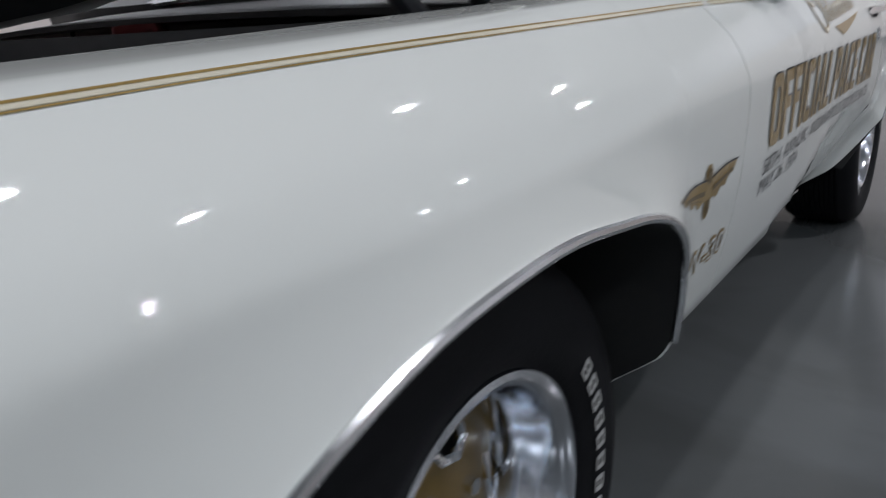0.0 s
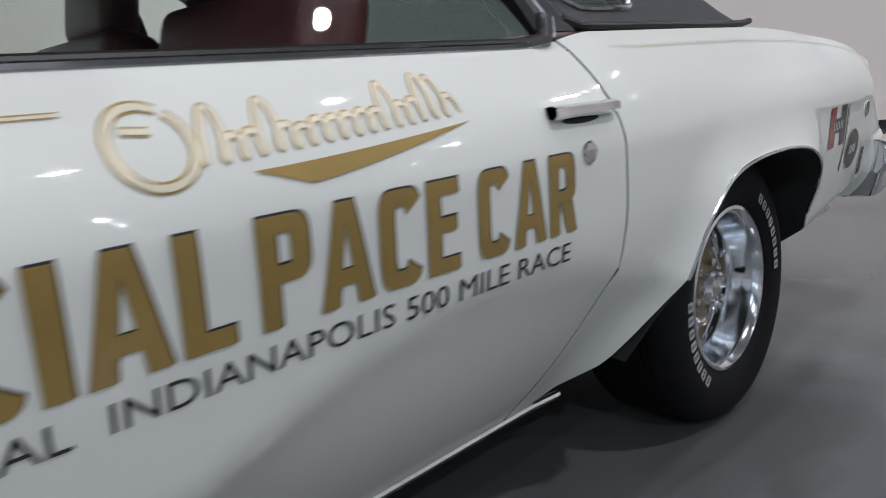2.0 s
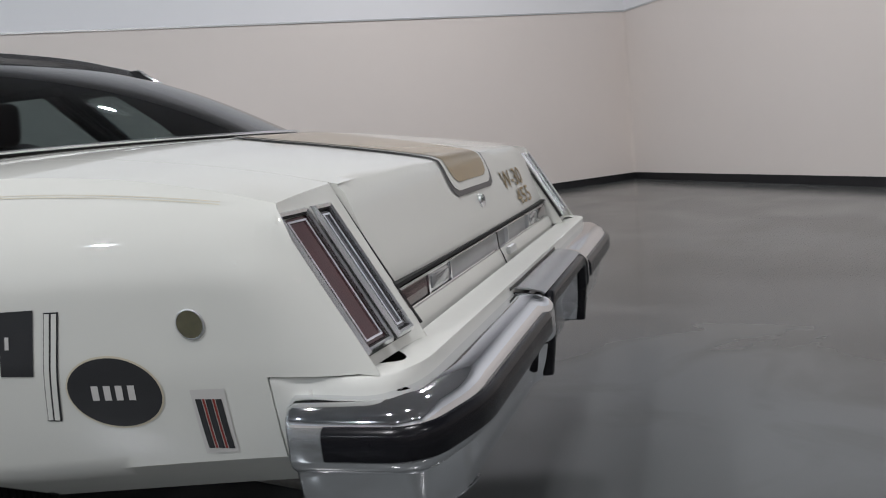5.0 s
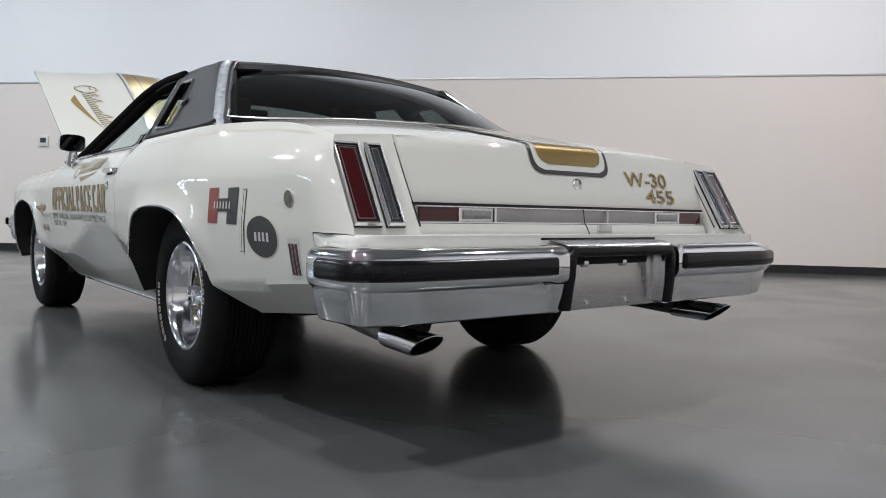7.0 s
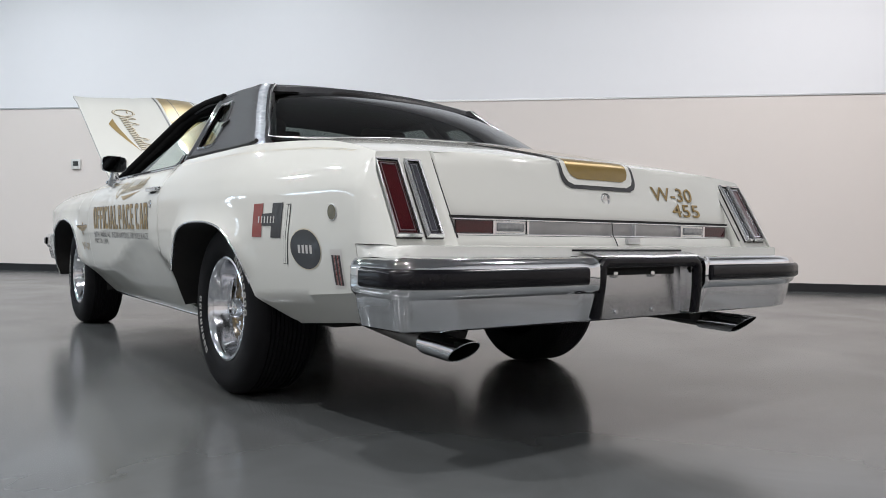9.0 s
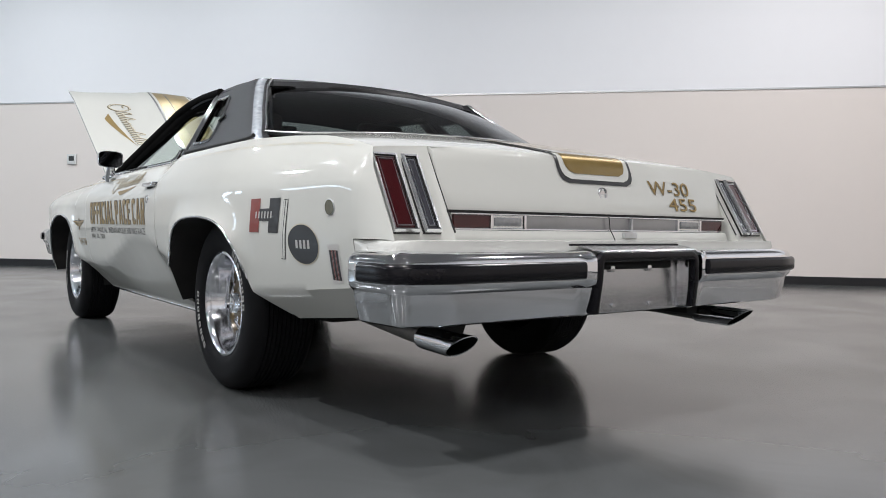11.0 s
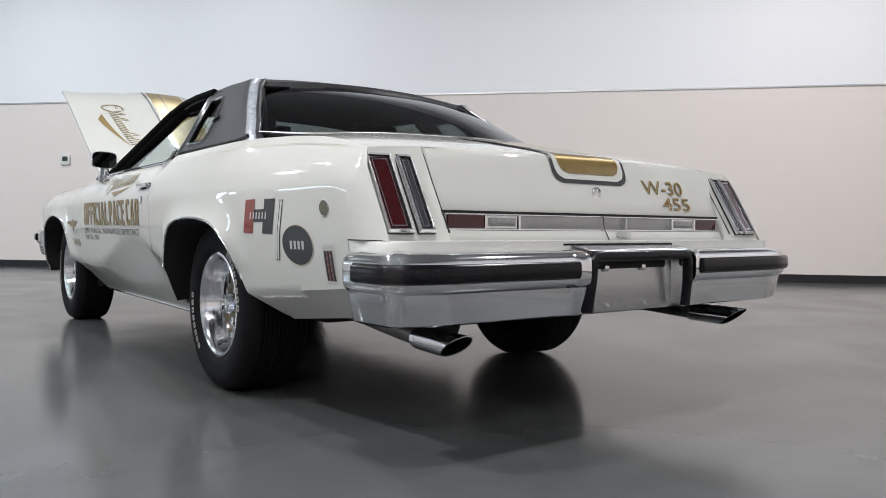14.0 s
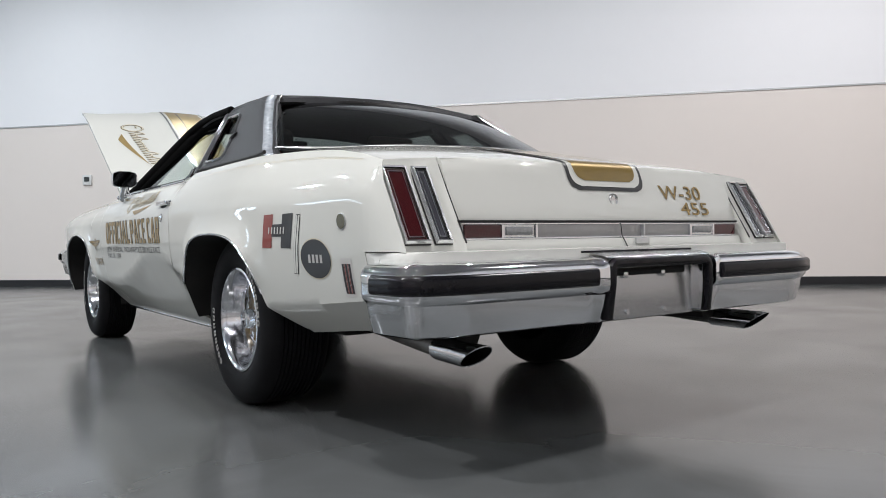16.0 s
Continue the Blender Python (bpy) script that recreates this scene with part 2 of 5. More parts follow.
def smooth_table(table):
    """A smooth function through (x, value) pairs, with no overshoot."""
    xs, ys = (np.array(c, float) for c in zip(*table))
    h, d = np.diff(xs), np.diff(ys) / np.diff(xs)
    m = np.concatenate([[d[0]], np.where(d[:-1] * d[1:] > 0, 2 * d[:-1] * d[1:] / np.where(d[:-1] + d[1:] == 0, 1, d[:-1] + d[1:]), 0), [d[-1]]])

    def value(x):
        x = min(max(x, xs[0]), xs[-1])
        i = int(min(max(np.searchsorted(xs, x) - 1, 0), len(h) - 1))
        t = (x - xs[i]) / h[i]
        return float(ys[i] * (1 + 2 * t) * (1 - t) ** 2 + m[i] * h[i] * t * (1 - t) ** 2 + ys[i + 1] * t * t * (3 - 2 * t) + m[i + 1] * h[i] * t * t * (t - 1))

    return value


def steps(a, b, n):
    return [a + (b - a) * i / n for i in range(n + 1)]


def mirrored(bm):
    """A copy turned to the other side of the car."""
    other = bm.copy()
    for v in other.verts:
        v.co.y = -v.co.y
    bmesh.ops.reverse_faces(other, faces=other.faces)
    return other


def both(name, bm, mat, parent, label="", smooth=True, solid=0.0):
    other = mirrored(bm)
    return part(name, bm, mat, parent, label, smooth, solid), part(name, other, mat, parent, label, smooth, solid)


# ---- the hall ----
CORNERS = [(-12.45, -5.15), (3.52, 9.85), (18.05, -8.31), (3.85, -21.77)]


def hall():
    cx, cy = sum(p[0] for p in CORNERS) / 4, sum(p[1] for p in CORNERS) / 4
    bm = bmesh.new()
    ring = [(cx + (x - cx) * 1.04, cy + (y - cy) * 1.04) for x, y in CORNERS]
    top = [bm.verts.new((x, y, 0)) for x, y in ring]
    low = [bm.verts.new((x, y, -0.15)) for x, y in ring]
    bm.faces.new(top), bm.faces.new(low[::-1])
    for i in range(4):
        bm.faces.new((top[i], low[i], low[(i + 1) % 4], top[(i + 1) % 4]))
    tagged(mesh_object("floor", bm, FLOOR, False), "glossy grey epoxy floor with faint cloudy stains", "floor", kind="structure")
    bm = bmesh.new()
    top = [bm.verts.new((x, y, CEILING + 0.2)) for x, y in ring]
    low = [bm.verts.new((x, y, CEILING)) for x, y in ring]
    bm.faces.new(top), bm.faces.new(low[::-1])
    for i in range(4):
        bm.faces.new((top[i], low[i], low[(i + 1) % 4], top[(i + 1) % 4]))
    tagged(mesh_object("ceiling", bm, CEIL_MAT, False), "plain grey painted hall ceiling", "ceiling", kind="structure")
    for i, side in enumerate(("north", "east", "south", "west")):
        a, b = Vector((*CORNERS[i], 0)), Vector((*CORNERS[(i + 1) % 4], 0))
        d = (b - a).normalized()
        n = Vector((d.y, -d.x, 0))
        if n.dot(Vector((cx, cy, 0)) - a) < 0:
            n = -n
        a2, b2 = a - d * 0.2, b + d * 0.2

        def slab(z0, z1, front, back, p, q, name, mat, label, category, parent=None):
            bm = bmesh.new()
            vs = [bm.verts.new(c + n * o + Vector((0, 0, z))) for z in (z0, z1) for c, o in ((p, front), (q, front), (q, -back), (p, -back))]
            for f in ((0, 1, 2, 3), (7, 6, 5, 4), (0, 4, 5, 1), (1, 5, 6, 2), (2, 6, 7, 3), (3, 7, 4, 0)):
                bm.faces.new([vs[k] for k in f])
            if parent:
                return part(name, bm, mat, parent, label, False)
            return tagged(mesh_object(name, bm, mat, False), label, category, kind="structure")

        wall = slab(0, 2.434, 0, 0.2, a2, b2, "wall_" + side, WALL_LOW, "cream painted lower hall wall, smooth and plain", "wall")
        slab(2.454, CEILING, 0.006, 0.2, a2, b2, "upper_panel", WALL_HIGH, "white upper wall boarding", "", wall)
        slab(2.434, 2.454, 0.012, 0.1, a2, b2, "joint_strip", ALU, "thin grey joint strip", "", wall)
        slab(0, 0.1, 0.012, 0.0, a, b, "baseboard", BASE_MAT, "black rubber baseboard along the wall foot", "baseboard")
    return None


hall()


def ceiling_lamp():
    lamp = tagged(new("ceiling_lamp"), "round white high-bay ceiling lamp, switched on", "ceiling lamp", "high-bay lamps")
    bm = lathe([(0.02, 0.30), (0.09, 0.30), (0.10, 0.26), (0.12, 0.12), (0.27, 0.02), (0.28, 0.0), (0.265, 0.0), (0.115, 0.10), (0.0, 0.11)], 32)
    bmesh.ops.rotate(bm, verts=bm.verts, matrix=Matrix.Rotation(radians(90), 3, "X"))
    part("reflector", bm, ALU, lamp, "spun aluminium reflector")
    part("rod", tube([(0, 0, 0.28), (0, 0, 0.42)], 0.012, 8), ALU, lamp)
    return lamp


first = ceiling_lamp()
first.matrix_basis = pose(LAMPS[0][0], LAMPS[0][1], CEILING - 0.42)
for k, (x, y, power) in enumerate(LAMPS):
    if k:
        copy_thing(first, pose(x, y, CEILING - 0.42))
    data = bpy.data.lights.new("lamp_light", "AREA")
    data.shape, data.size, data.energy, data.color = "DISK", 0.18, LAMP_W * power, LAMP_COOL if x < 1.2 else LAMP_WARM
    new("lamp_light", data).matrix_basis = pose(x, y, CEILING - 0.40)


def roller_door(at):
    """A closed sectional door, assumed and unseen; its row of glowing panes gives bluish reflections."""
    a, b = Vector((*CORNERS[0], 0)), Vector((*CORNERS[3], 0))
    d = (b - a).normalized()
    n = Vector((-d.y, d.x, 0))
    n = n if n.dot(Vector((2, 0, 0)) - a) > 0 else -n
    along = Vector((n.y, -n.x, 0))
    m = Matrix(((along.x, n.x, 0, 0), (along.y, n.y, 0, 0), (0, 0, 1, 0), (0, 0, 0, 1)))
    m.translation = a + d * at + n * 0.012 - along * 1.8
    door = tagged(new("sectional_door"), "unseen closed white sectional door with a row of glowing panes", "door", "sectional doors")
    door.matrix_basis = m
    for k in range(6):
        part("panel", box(bmesh.new(), (0, 0, 0.01 + k * 0.56), (3.6, 0.045, 0.56 + k * 0.56), 0.008), PLASTIC, door, "white door panel" if k == 0 else "", False)
    b_ = DAYLIGHT.node_tree.nodes["Principled BSDF"]
    b_.inputs["Emission Color"].default_value = (0.62, 0.80, 1.0, 1)
    b_.inputs["Emission Strength"].default_value = 9.0
    for x in (0.2, 1.05, 1.9, 2.75):
        part("pane", box(bmesh.new(), (x, 0.04, 1.80), (x + 0.65, 0.052, 2.16), 0.003), DAYLIGHT, door, "glowing pane standing in for daylight", False)


roller_door(2.4)
roller_door(7.2)


def thermostat():
    d = (Vector((*CORNERS[1], 0)) - Vector((*CORNERS[0], 0))).normalized()
    n = Vector((d.y, -d.x, 0))
    t = tagged(new("thermostat"), "small white wall thermostat with a dark display", "thermostat")
    m = Matrix(((-d.x, n.x, 0, 0), (-d.y, n.y, 0, 0), (0, 0, 1, 0), (0, 0, 0, 1)))
    foot = Vector((*CORNERS[0], 0)) + d * (Vector((-6.60, 0.25, 0)) - Vector((*CORNERS[0], 0))).dot(d)
    m.translation = foot + Vector((0, 0, 1.60))
    t.matrix_basis = m
    part("case", box(bmesh.new(), (-0.075, 0.0, -0.075), (0.075, 0.03, 0.075), 0.008), PLASTIC, t)
    part("display", box(bmesh.new(), (-0.045, 0.028, -0.025), (0.045, 0.033, 0.045), 0.003), SCREEN, t, "dark display")


thermostat()


# ---- the car: surfaces ----
CAR = tagged(new("car"), "white two-door pace car with black vinyl roof and raised hood", "car")

HALF = smooth_table([(0.22, 0.835), (0.30, 0.880), (0.37, 0.910), (0.45, 0.934), (0.55, 0.955), (0.65, 0.968), (0.76, 0.970), (0.82, 0.955), (0.86, 0.934), (0.90, 0.904), (0.925, 0.882), (0.945, 0.858)])
TOP = smooth_table([(-1.06, 0.83), (-0.6, 0.872), (0.0, 0.892), (0.4, 0.905), (0.735, 0.923), (1.1, 0.933), (2.1, 0.935), (2.18, 0.942), (2.3, 0.960), (2.95, 0.963), (3.3, 0.952), (3.6, 0.930), (3.8, 0.900), (3.930, 0.869)])
CREASE = smooth_table([(0.40, 0.445), (0.5, 0.42), (0.8, 0.405), (1.05, 0.422), (1.2, 0.438), (1.3, 0.46), (1.42, 0.497), (1.53, 0.538), (1.68, 0.575), (1.85, 0.592), (2.05, 0.58), (2.25, 0.525), (2.45, 0.45)])
CROWN = smooth_table([(2.3, 0.99), (2.95, 1.008), (3.4, 0.993), (3.6, 0.962), (3.78, 0.928), (3.88, 0.907), (3.94, 0.892), (3.955, 0.886)])


def curve_through(pts, per=4):
    """A smooth line through points, running steadily on in x."""
    out = []
    for i in range(len(pts) - 1):
        p0, p1, p2, p3 = (Vector(pts[min(max(i + k, 0), len(pts) - 1)]) for k in (-1, 0, 1, 2))
        for t in steps(0, 1, per)[:-1]:
            out.append(0.5 * (2 * p1 + (p2 - p0) * t + (2 * p0 - 5 * p1 + 4 * p2 - p3) * t * t + (3 * p1 - p0 - 3 * p2 + p3) * t ** 3))
    out.append(Vector(pts[-1]))
    line, x = [], -9.0
    for p in out:
        x = max(p.x, x + 0.0008)
        line.append((round(x, 4), p.y))
    return line


REAR_ARCH = curve_through([(2.33, 0.31), (2.365, 0.38), (2.40, 0.432), (2.443, 0.485), (2.483, 0.548), (2.525, 0.599), (2.58, 0.641), (2.648, 0.662), (2.73, 0.672), (2.83, 0.675), (2.93, 0.672), (3.045, 0.657), (3.12, 0.628), (3.165, 0.591), (3.191, 0.546), (3.202, 0.505), (3.212, 0.46), (3.229, 0.42), (3.262, 0.378), (3.312, 0.322)], 3)
FRONT_ARCH = curve_through([(-0.48, 0.30), (-0.466, 0.38), (-0.440, 0.465), (-0.382, 0.560), (-0.295, 0.626), (-0.21, 0.664), (-0.11, 0.690), (0.0, 0.701), (0.10, 0.702), (0.20, 0.690), (0.28, 0.678), (0.35, 0.657), (0.402, 0.623), (0.430, 0.575), (0.443, 0.52), (0.447, 0.46), (0.451, 0.41), (0.458, 0.34), (0.462, 0.235)], 3)
GAP_FRONT = smooth_table([(0.24, 0.705), (0.45, 0.722), (0.64, 0.736), (0.75, 0.750), (0.82, 0.744), (0.88, 0.722), (0.93, 0.695)])
GAP_REAR = smooth_table([(0.22, 2.09), (0.35, 2.145), (0.45, 2.178), (0.56, 2.203), (0.68, 2.213), (0.77, 2.212), (0.82, 2.206), (0.86, 2.199), (0.90, 2.193), (0.93, 2.188), (0.95, 2.18)])


def piecewise(pts):
    xs, zs = zip(*pts)
    return lambda x: float(np.interp(x, xs, zs))


ARCH_R, ARCH_F = piecewise(REAR_ARCH), piecewise(FRONT_ARCH)


def bottom(x):
    """The lower edge of the body side."""
    if FRONT_ARCH[0][0] <= x <= FRONT_ARCH[-1][0]:
        return ARCH_F(x)
    if REAR_ARCH[0][0] <= x <= REAR_ARCH[-1][0]:
        return ARCH_R(x)
    if x > 3.905:
        return 0.612
    if x > 3.2:
        return 0.322 + 0.105 * (x - 3.31)
    if 2.23 < x < 2.33:
        return 0.235 + 0.075 * ((x - 2.23) / 0.10) ** 2
    return 0.235 if x > 0.4 else 0.33


def top(x):
    return TOP(x) if x < 3.930 else 0.869 - (x - 3.930) / 0.579


def near_arch(x, z):
    d = 9.0
    for pts in (FRONT_ARCH, REAR_ARCH):
        if pts[0][0] - 0.2 < x < pts[-1][0] + 0.2:
            for (x0, z0), (x1, z1) in zip(pts, pts[1:]):
                t = max(0, min(1, ((x - x0) * (x1 - x0) + (z - z0) * (z1 - z0)) / ((x1 - x0) ** 2 + (z1 - z0) ** 2)))
                d = min(d, math.hypot(x - x0 - t * (x1 - x0), z - z0 - t * (z1 - z0)))
    return d


def half(x, z):
    """Half the car's width at a place on its side."""
    zt = TOP(x)
    e = min(1, max(0, (x - 3.4) / 0.53))
    q = z if z < 0.76 else 0.76 + (z - 0.76) * (0.185 - 0.052 * e * e * (3 - 2 * e)) / (zt - 0.76)
    w = HALF(q)
    if x > 3.0:
        t = min(1, (x - 3.0) / 1.0)
        w -= 0.064 * t * t * (3 - 2 * t) * (1 - 0.1 * min(1, max(0, (z - 0.66) / 0.16)))
        w -= 1.0 * max(0, 0.418 + 0.09 * (x - 3.28) - z) * min(1, (x - 3.0) / 0.25)
        # the tail corner rounds towards the lamps
        end = 3.934 + (0.869 - max(z, 0.612)) * 0.579
        w -= max(0, w - 0.874) * min(1, max(0, (x - end + 0.15) / 0.15)) ** 2.2 * min(1, max(0, (z - 0.598) / 0.013))
    if x < -0.3:
        w -= 0.10 * ((-0.3 - x) / 0.76) ** 2
    # the shoulder stays a little fuller over the hips and dips along the door
    w -= 0.010 * math.exp(-((x - 1.55) / 0.45) ** 2) * math.exp(-((z - 0.60) / 0.12) ** 2)
    if 0.40 < x < 2.45 and z < CREASE(x):
        zc = CREASE(x)
        t = (zc - z) / (zc - 0.225)
        w += (0.728 - HALF(0.225)) * t ** 0.8
    d = near_arch(x, z)
    if d < 0.12:
        w += (0.023 * (1 - d / 0.12) ** 2 + max(0, 0.955 - w) * 0.35 * (1 - d / 0.12) ** 1.5) * (1 if x < 3.1 or z > 0.6 else max(0, (z - 0.48) / 0.12)) * min(1, max(0, (z - 0.37) / 0.09) if 0.2 < x < 0.7 else 1)
    return w


def side_panel(xa, xb, xs, nz=26, waist=None):
    """A stretch of the left body side between the gaps xa(z) and xb(z)."""
    rows = []
    x_lo, x_hi = xs[0], xs[-1]
    for x0 in xs:
        u = (x0 - x_lo) / (x_hi - x_lo)
        col = []
        for j in range(nz + 1):
            v = j / nz
            v = v * 0.75 + 0.25 * (1 - (1 - v) ** 2)
            if waist:
                low, high = bottom(x0) if x0 < 3.905 else 0.4, top(x0)
                knee = min(max(waist, low + 0.05), high - 0.002)
                fold = max(low + 0.03, min(knee - 0.03, 0.418 + 0.09 * (x0 - 3.28))) if x0 > 3.2 else low + (knee - low) * 0.3
                at = low + (fold - low) * j / 3 if j <= 3 else fold + (knee - fold) * (j - 3) / 7 if j <= 10 else knee + (high - knee) * (j - 10) / (nz - 10)
            x, z = x0, 0.6
            for _ in range(6):
                z = at if waist else bottom(x0) + (top(min(max(x0, xa(0.9)), xb(0.9)) if x0 < 3.9 else x0) - bottom(x0)) * v
                ea, eb = xa(z), xb(z)
                wa, wb = max(0, 1 - (x0 - x_lo) / 0.25), max(0, 1 - (x_hi - x0) / 0.25)
                x = x0 + (ea - x_lo) * wa + (eb - x_hi) * wb
            col.append((x, -half(x, z), z))
        rows.append(col)
    return rows


def dense(a, b, n, marks):
    xs = set(round(x, 4) for x in steps(a, b, n))
    for m in marks:
        if a < m < b:
            xs.add(round(m, 4))
    return sorted(xs)


def inner_edge(rows, reach, rise):
    """Rolls the top edge inward towards the middle of the car."""
    return [col + [(col[-1][0], col[-1][1] + reach * t, col[-1][2] + rise(t)) for t in (0.15, 0.4, 0.7, 1.0)] for col in rows]


G = 0.0034
front_marks = [p[0] for p in FRONT_ARCH]
rear_marks = [p[0] for p in REAR_ARCH]
rows = side_panel(lambda z: -1.06, lambda z: GAP_FRONT(z) - 0.0015, dense(-1.06, 0.735, 50, front_marks))
rows = inner_edge(rows, 0.115, lambda t: 0.007 * t ** 0.6)
both("front_fender", grid(rows), WHITE, CAR, "white front fender", solid=0.004)
rows = side_panel(lambda z: GAP_FRONT(z) + 0.0015, lambda z: GAP_REAR(z) - G, steps(0.735, 2.21, 60))
rows = inner_edge(rows, 0.03, lambda t: 0.004 * t)
both("door", grid(rows), WHITE, CAR, "white door", solid=0.004)
rows = side_panel(lambda z: GAP_REAR(z) + G, lambda z: 4.080, dense(2.21, 4.080, 64, rear_marks + [3.9049, 3.93]), 26, 0.612)
both("quarter_panel", grid(rows, keep=lambda i, j: j >= 10 or rows[i][0][0] < 3.9045), WHITE, CAR, "white rear quarter panel", solid=0.004)
# dark bars laid into the door gaps in place of their shade
for s in (-1, 1):
    for gap in (GAP_FRONT, GAP_REAR):
        part("gap", tube([(gap(z), s * (half(gap(z), z) - (0.0080 if gap is GAP_REAR else 0.014)), z) for z in steps(0.25, 0.925, 30)], 0.0062, 6), SHUT, CAR)


def conform(bm, lift=0.0016, sgn=-1):
    """Lays a flat figure drawn in x and z onto the body side."""
    for a in range(1, 60):
        bmesh.ops.bisect_plane(bm, geom=bm.verts[:] + bm.edges[:] + bm.faces[:], plane_co=(0, 0, 0.24 + a * 0.0125), plane_no=(0, 0, 1))
    for v in bm.verts:
        v.co.y = sgn * (half(v.co.x, v.co.z) + lift)
    return bm


def flat(polys):
    bm = bmesh.new()
    for poly in polys:
        bm.faces.new([bm.verts.new((x, 0, z)) for x, z in poly])
    bmesh.ops.remove_doubles(bm, verts=bm.verts, dist=0.00002)
    bmesh.ops.triangulate(bm, faces=bm.faces)
    return bm


def ribbon(pts, width):
    """A stroke of the given width through points in x and z, as quads."""
    pts = [Vector((x, z)) for x, z in pts]
    left, right = [], []
    for i, p in enumerate(pts):
        d = (pts[min(i + 1, len(pts) - 1)] - pts[max(i - 1, 0)]).normalized()
        n = Vector((-d.y, d.x)) * ((width(i / (len(pts) - 1)) if callable(width) else width) / 2)
        left.append(p + n), right.append(p - n)
    return [[tuple(left[i]), tuple(left[i + 1]), tuple(right[i + 1]), tuple(right[i])] for i in range(len(pts) - 1)]


def lettering(text, x0, x1, z0, z1, bold=0.0, slant=0.0, spacing=1.0):
    """Words set in the built-in face, fitted into a box in x and z."""
    cu = bpy.data.curves.new("words", "FONT")
    cu.body, cu.offset, cu.shear, cu.resolution_u, cu.space_character = text, bold, slant, 3, spacing
    ob = bpy.data.objects.new("words", cu)
    me = ob.to_mesh()
    bm = bmesh.new()
    bm.from_mesh(me)
    ob.to_mesh_clear()
    bpy.data.objects.remove(ob)
    lo = [min(v.co[i] for v in bm.verts) for i in (0, 1)]
    hi = [max(v.co[i] for v in bm.verts) for i in (0, 1)]
    for v in bm.verts:
        v.co = Vector((x0 + (v.co.x - lo[0]) / (hi[0] - lo[0]) * (x1 - x0), 0, z0 + (v.co.y - lo[1]) / (hi[1] - lo[1]) * (z1 - z0)))
    return bm


def ellipse(cx, cz, rx, rz, n=40, a0=0, a1=360):
    return [(cx + rx * math.cos(radians(a)), cz + rz * math.sin(radians(a))) for a in steps(a0, a1, n)][: n if a1 - a0 == 360 else n + 1]


# ---- upper rear body ----
def deck_z(x, y):
    w = half(x, TOP(x))
    return TOP(x) + (CROWN(x) - TOP(x)) * (1 - min(1, abs(y) / w) ** 3.2)


def back_glass_x(y):
    return 3.40 - 0.44 * (abs(y) / 0.76) ** 2


def cabin(z):
    """Half the cabin's width at a height."""
    return 0.858 - 0.69 * (z - 0.95) - 2.2 * max(0, z - 1.25) ** 2


LID = 0.672
rows = []
for x in dense(2.30, 3.930, 44, [2.95, 3.07]):
    yi = LID + 0.0015 if x > 3.08 else (LID + 0.0015 + (3.08 - x) / 0.13 * 0.10 if x > 2.95 else 0.832)
    yo = half(x, TOP(x))
    rows.append([(x, -(yo + (yi - yo) * t), deck_z(x, yo + (yi - yo) * t)) for t in steps(0, 1, 8)])
both("deck_side", grid(rows), WHITE, CAR, solid=0.004)

REAR_FACE = [(3.955, 0.886), (3.966, 0.866), (3.976, 0.84), (3.990, 0.80), (4.006, 0.75), (4.021, 0.705), (4.021, 0.697)]
rows = []
for y in steps(-LID, LID, 48):
    x0 = back_glass_x(y) + 0.055
    col = [(x0, y, deck_z(x0, y) - 0.02)] + [(x, y, deck_z(x, y)) for x in steps(x0, 3.945, 22)]
    edge = deck_z(3.945, y)
    for x, z in REAR_FACE:
        col.append((x - 0.012 * (abs(y) / LID) ** 4, y, min(z, edge - 0.004) if z > 0.86 else z))
    col.append((3.992, y, 0.697))
    rows.append(col)
rows = [[(x - 0.03, y, z - 0.012) for x, y, z in rows[0]]] + rows + [[(x - 0.03, y, z - 0.012) for x, y, z in rows[-1]]]
lid = part("trunk_lid", grid(rows), WHITE, CAR, "white trunk lid", solid=0.004)
rows = [[(back_glass_x(y) + t, y, deck_z(back_glass_x(y) + t, y)) for t in (-0.02, 0.0, 0.03, 0.049)] for y in steps(-0.74, 0.74, 40)]
part("rear_scuttle", grid(rows), WHITE, CAR, solid=0.003)
# linings added under the trunk lid gaps: white on the deck, shade-dark by the lamps
bm = grid([[(x, s * (LID - 0.02 + 0.05 * t), deck_z(x, LID) - 0.03) for x in steps(3.1, 3.93, 10)] for s in (-1,) for t in (0, 1)])
both("gap", bm, FILLER, CAR)
both("gap", box(bmesh.new(), (3.88, -LID - 0.02, 0.60), (3.935, -LID + 0.03, 0.84)), SHUT, CAR)

def sweep_in(y):
    """How far the tail face draws forward towards the side of the car."""
    return min(0.020, max(0, (y - LID) * 0.105))


# lamp housings at the ends of the fenders
rows = []
for v in steps(0, 1, 10):
    row = []
    for t in steps(0, 1, 8):
        w_top, w_low = half(3.930, TOP(3.930)), half(4.078, 0.612)
        w = w_top + (w_low - w_top) * v if t > 0 else half(3.930 + 0.149 * v, TOP(3.930) - 0.257 * v)
        y = w + (LID + 0.004 - w) * t
        z0 = deck_z(3.930, y)
        row.append((3.930 - (sweep_in(y) + 0.008 * math.sin(math.pi * t) ** 0.3 if t > 0 else 0.016) * min(1, v * 4) + 0.150 * v + 0.005 * math.sin(math.pi * t) * math.sin(math.pi * v), -y, z0 + (0.610 - z0) * v))
    rows.append(row + [(3.91, -LID - 0.004, row[-1][2])])
both("lamp_housing", grid(rows), WHITE, CAR, solid=0.004)


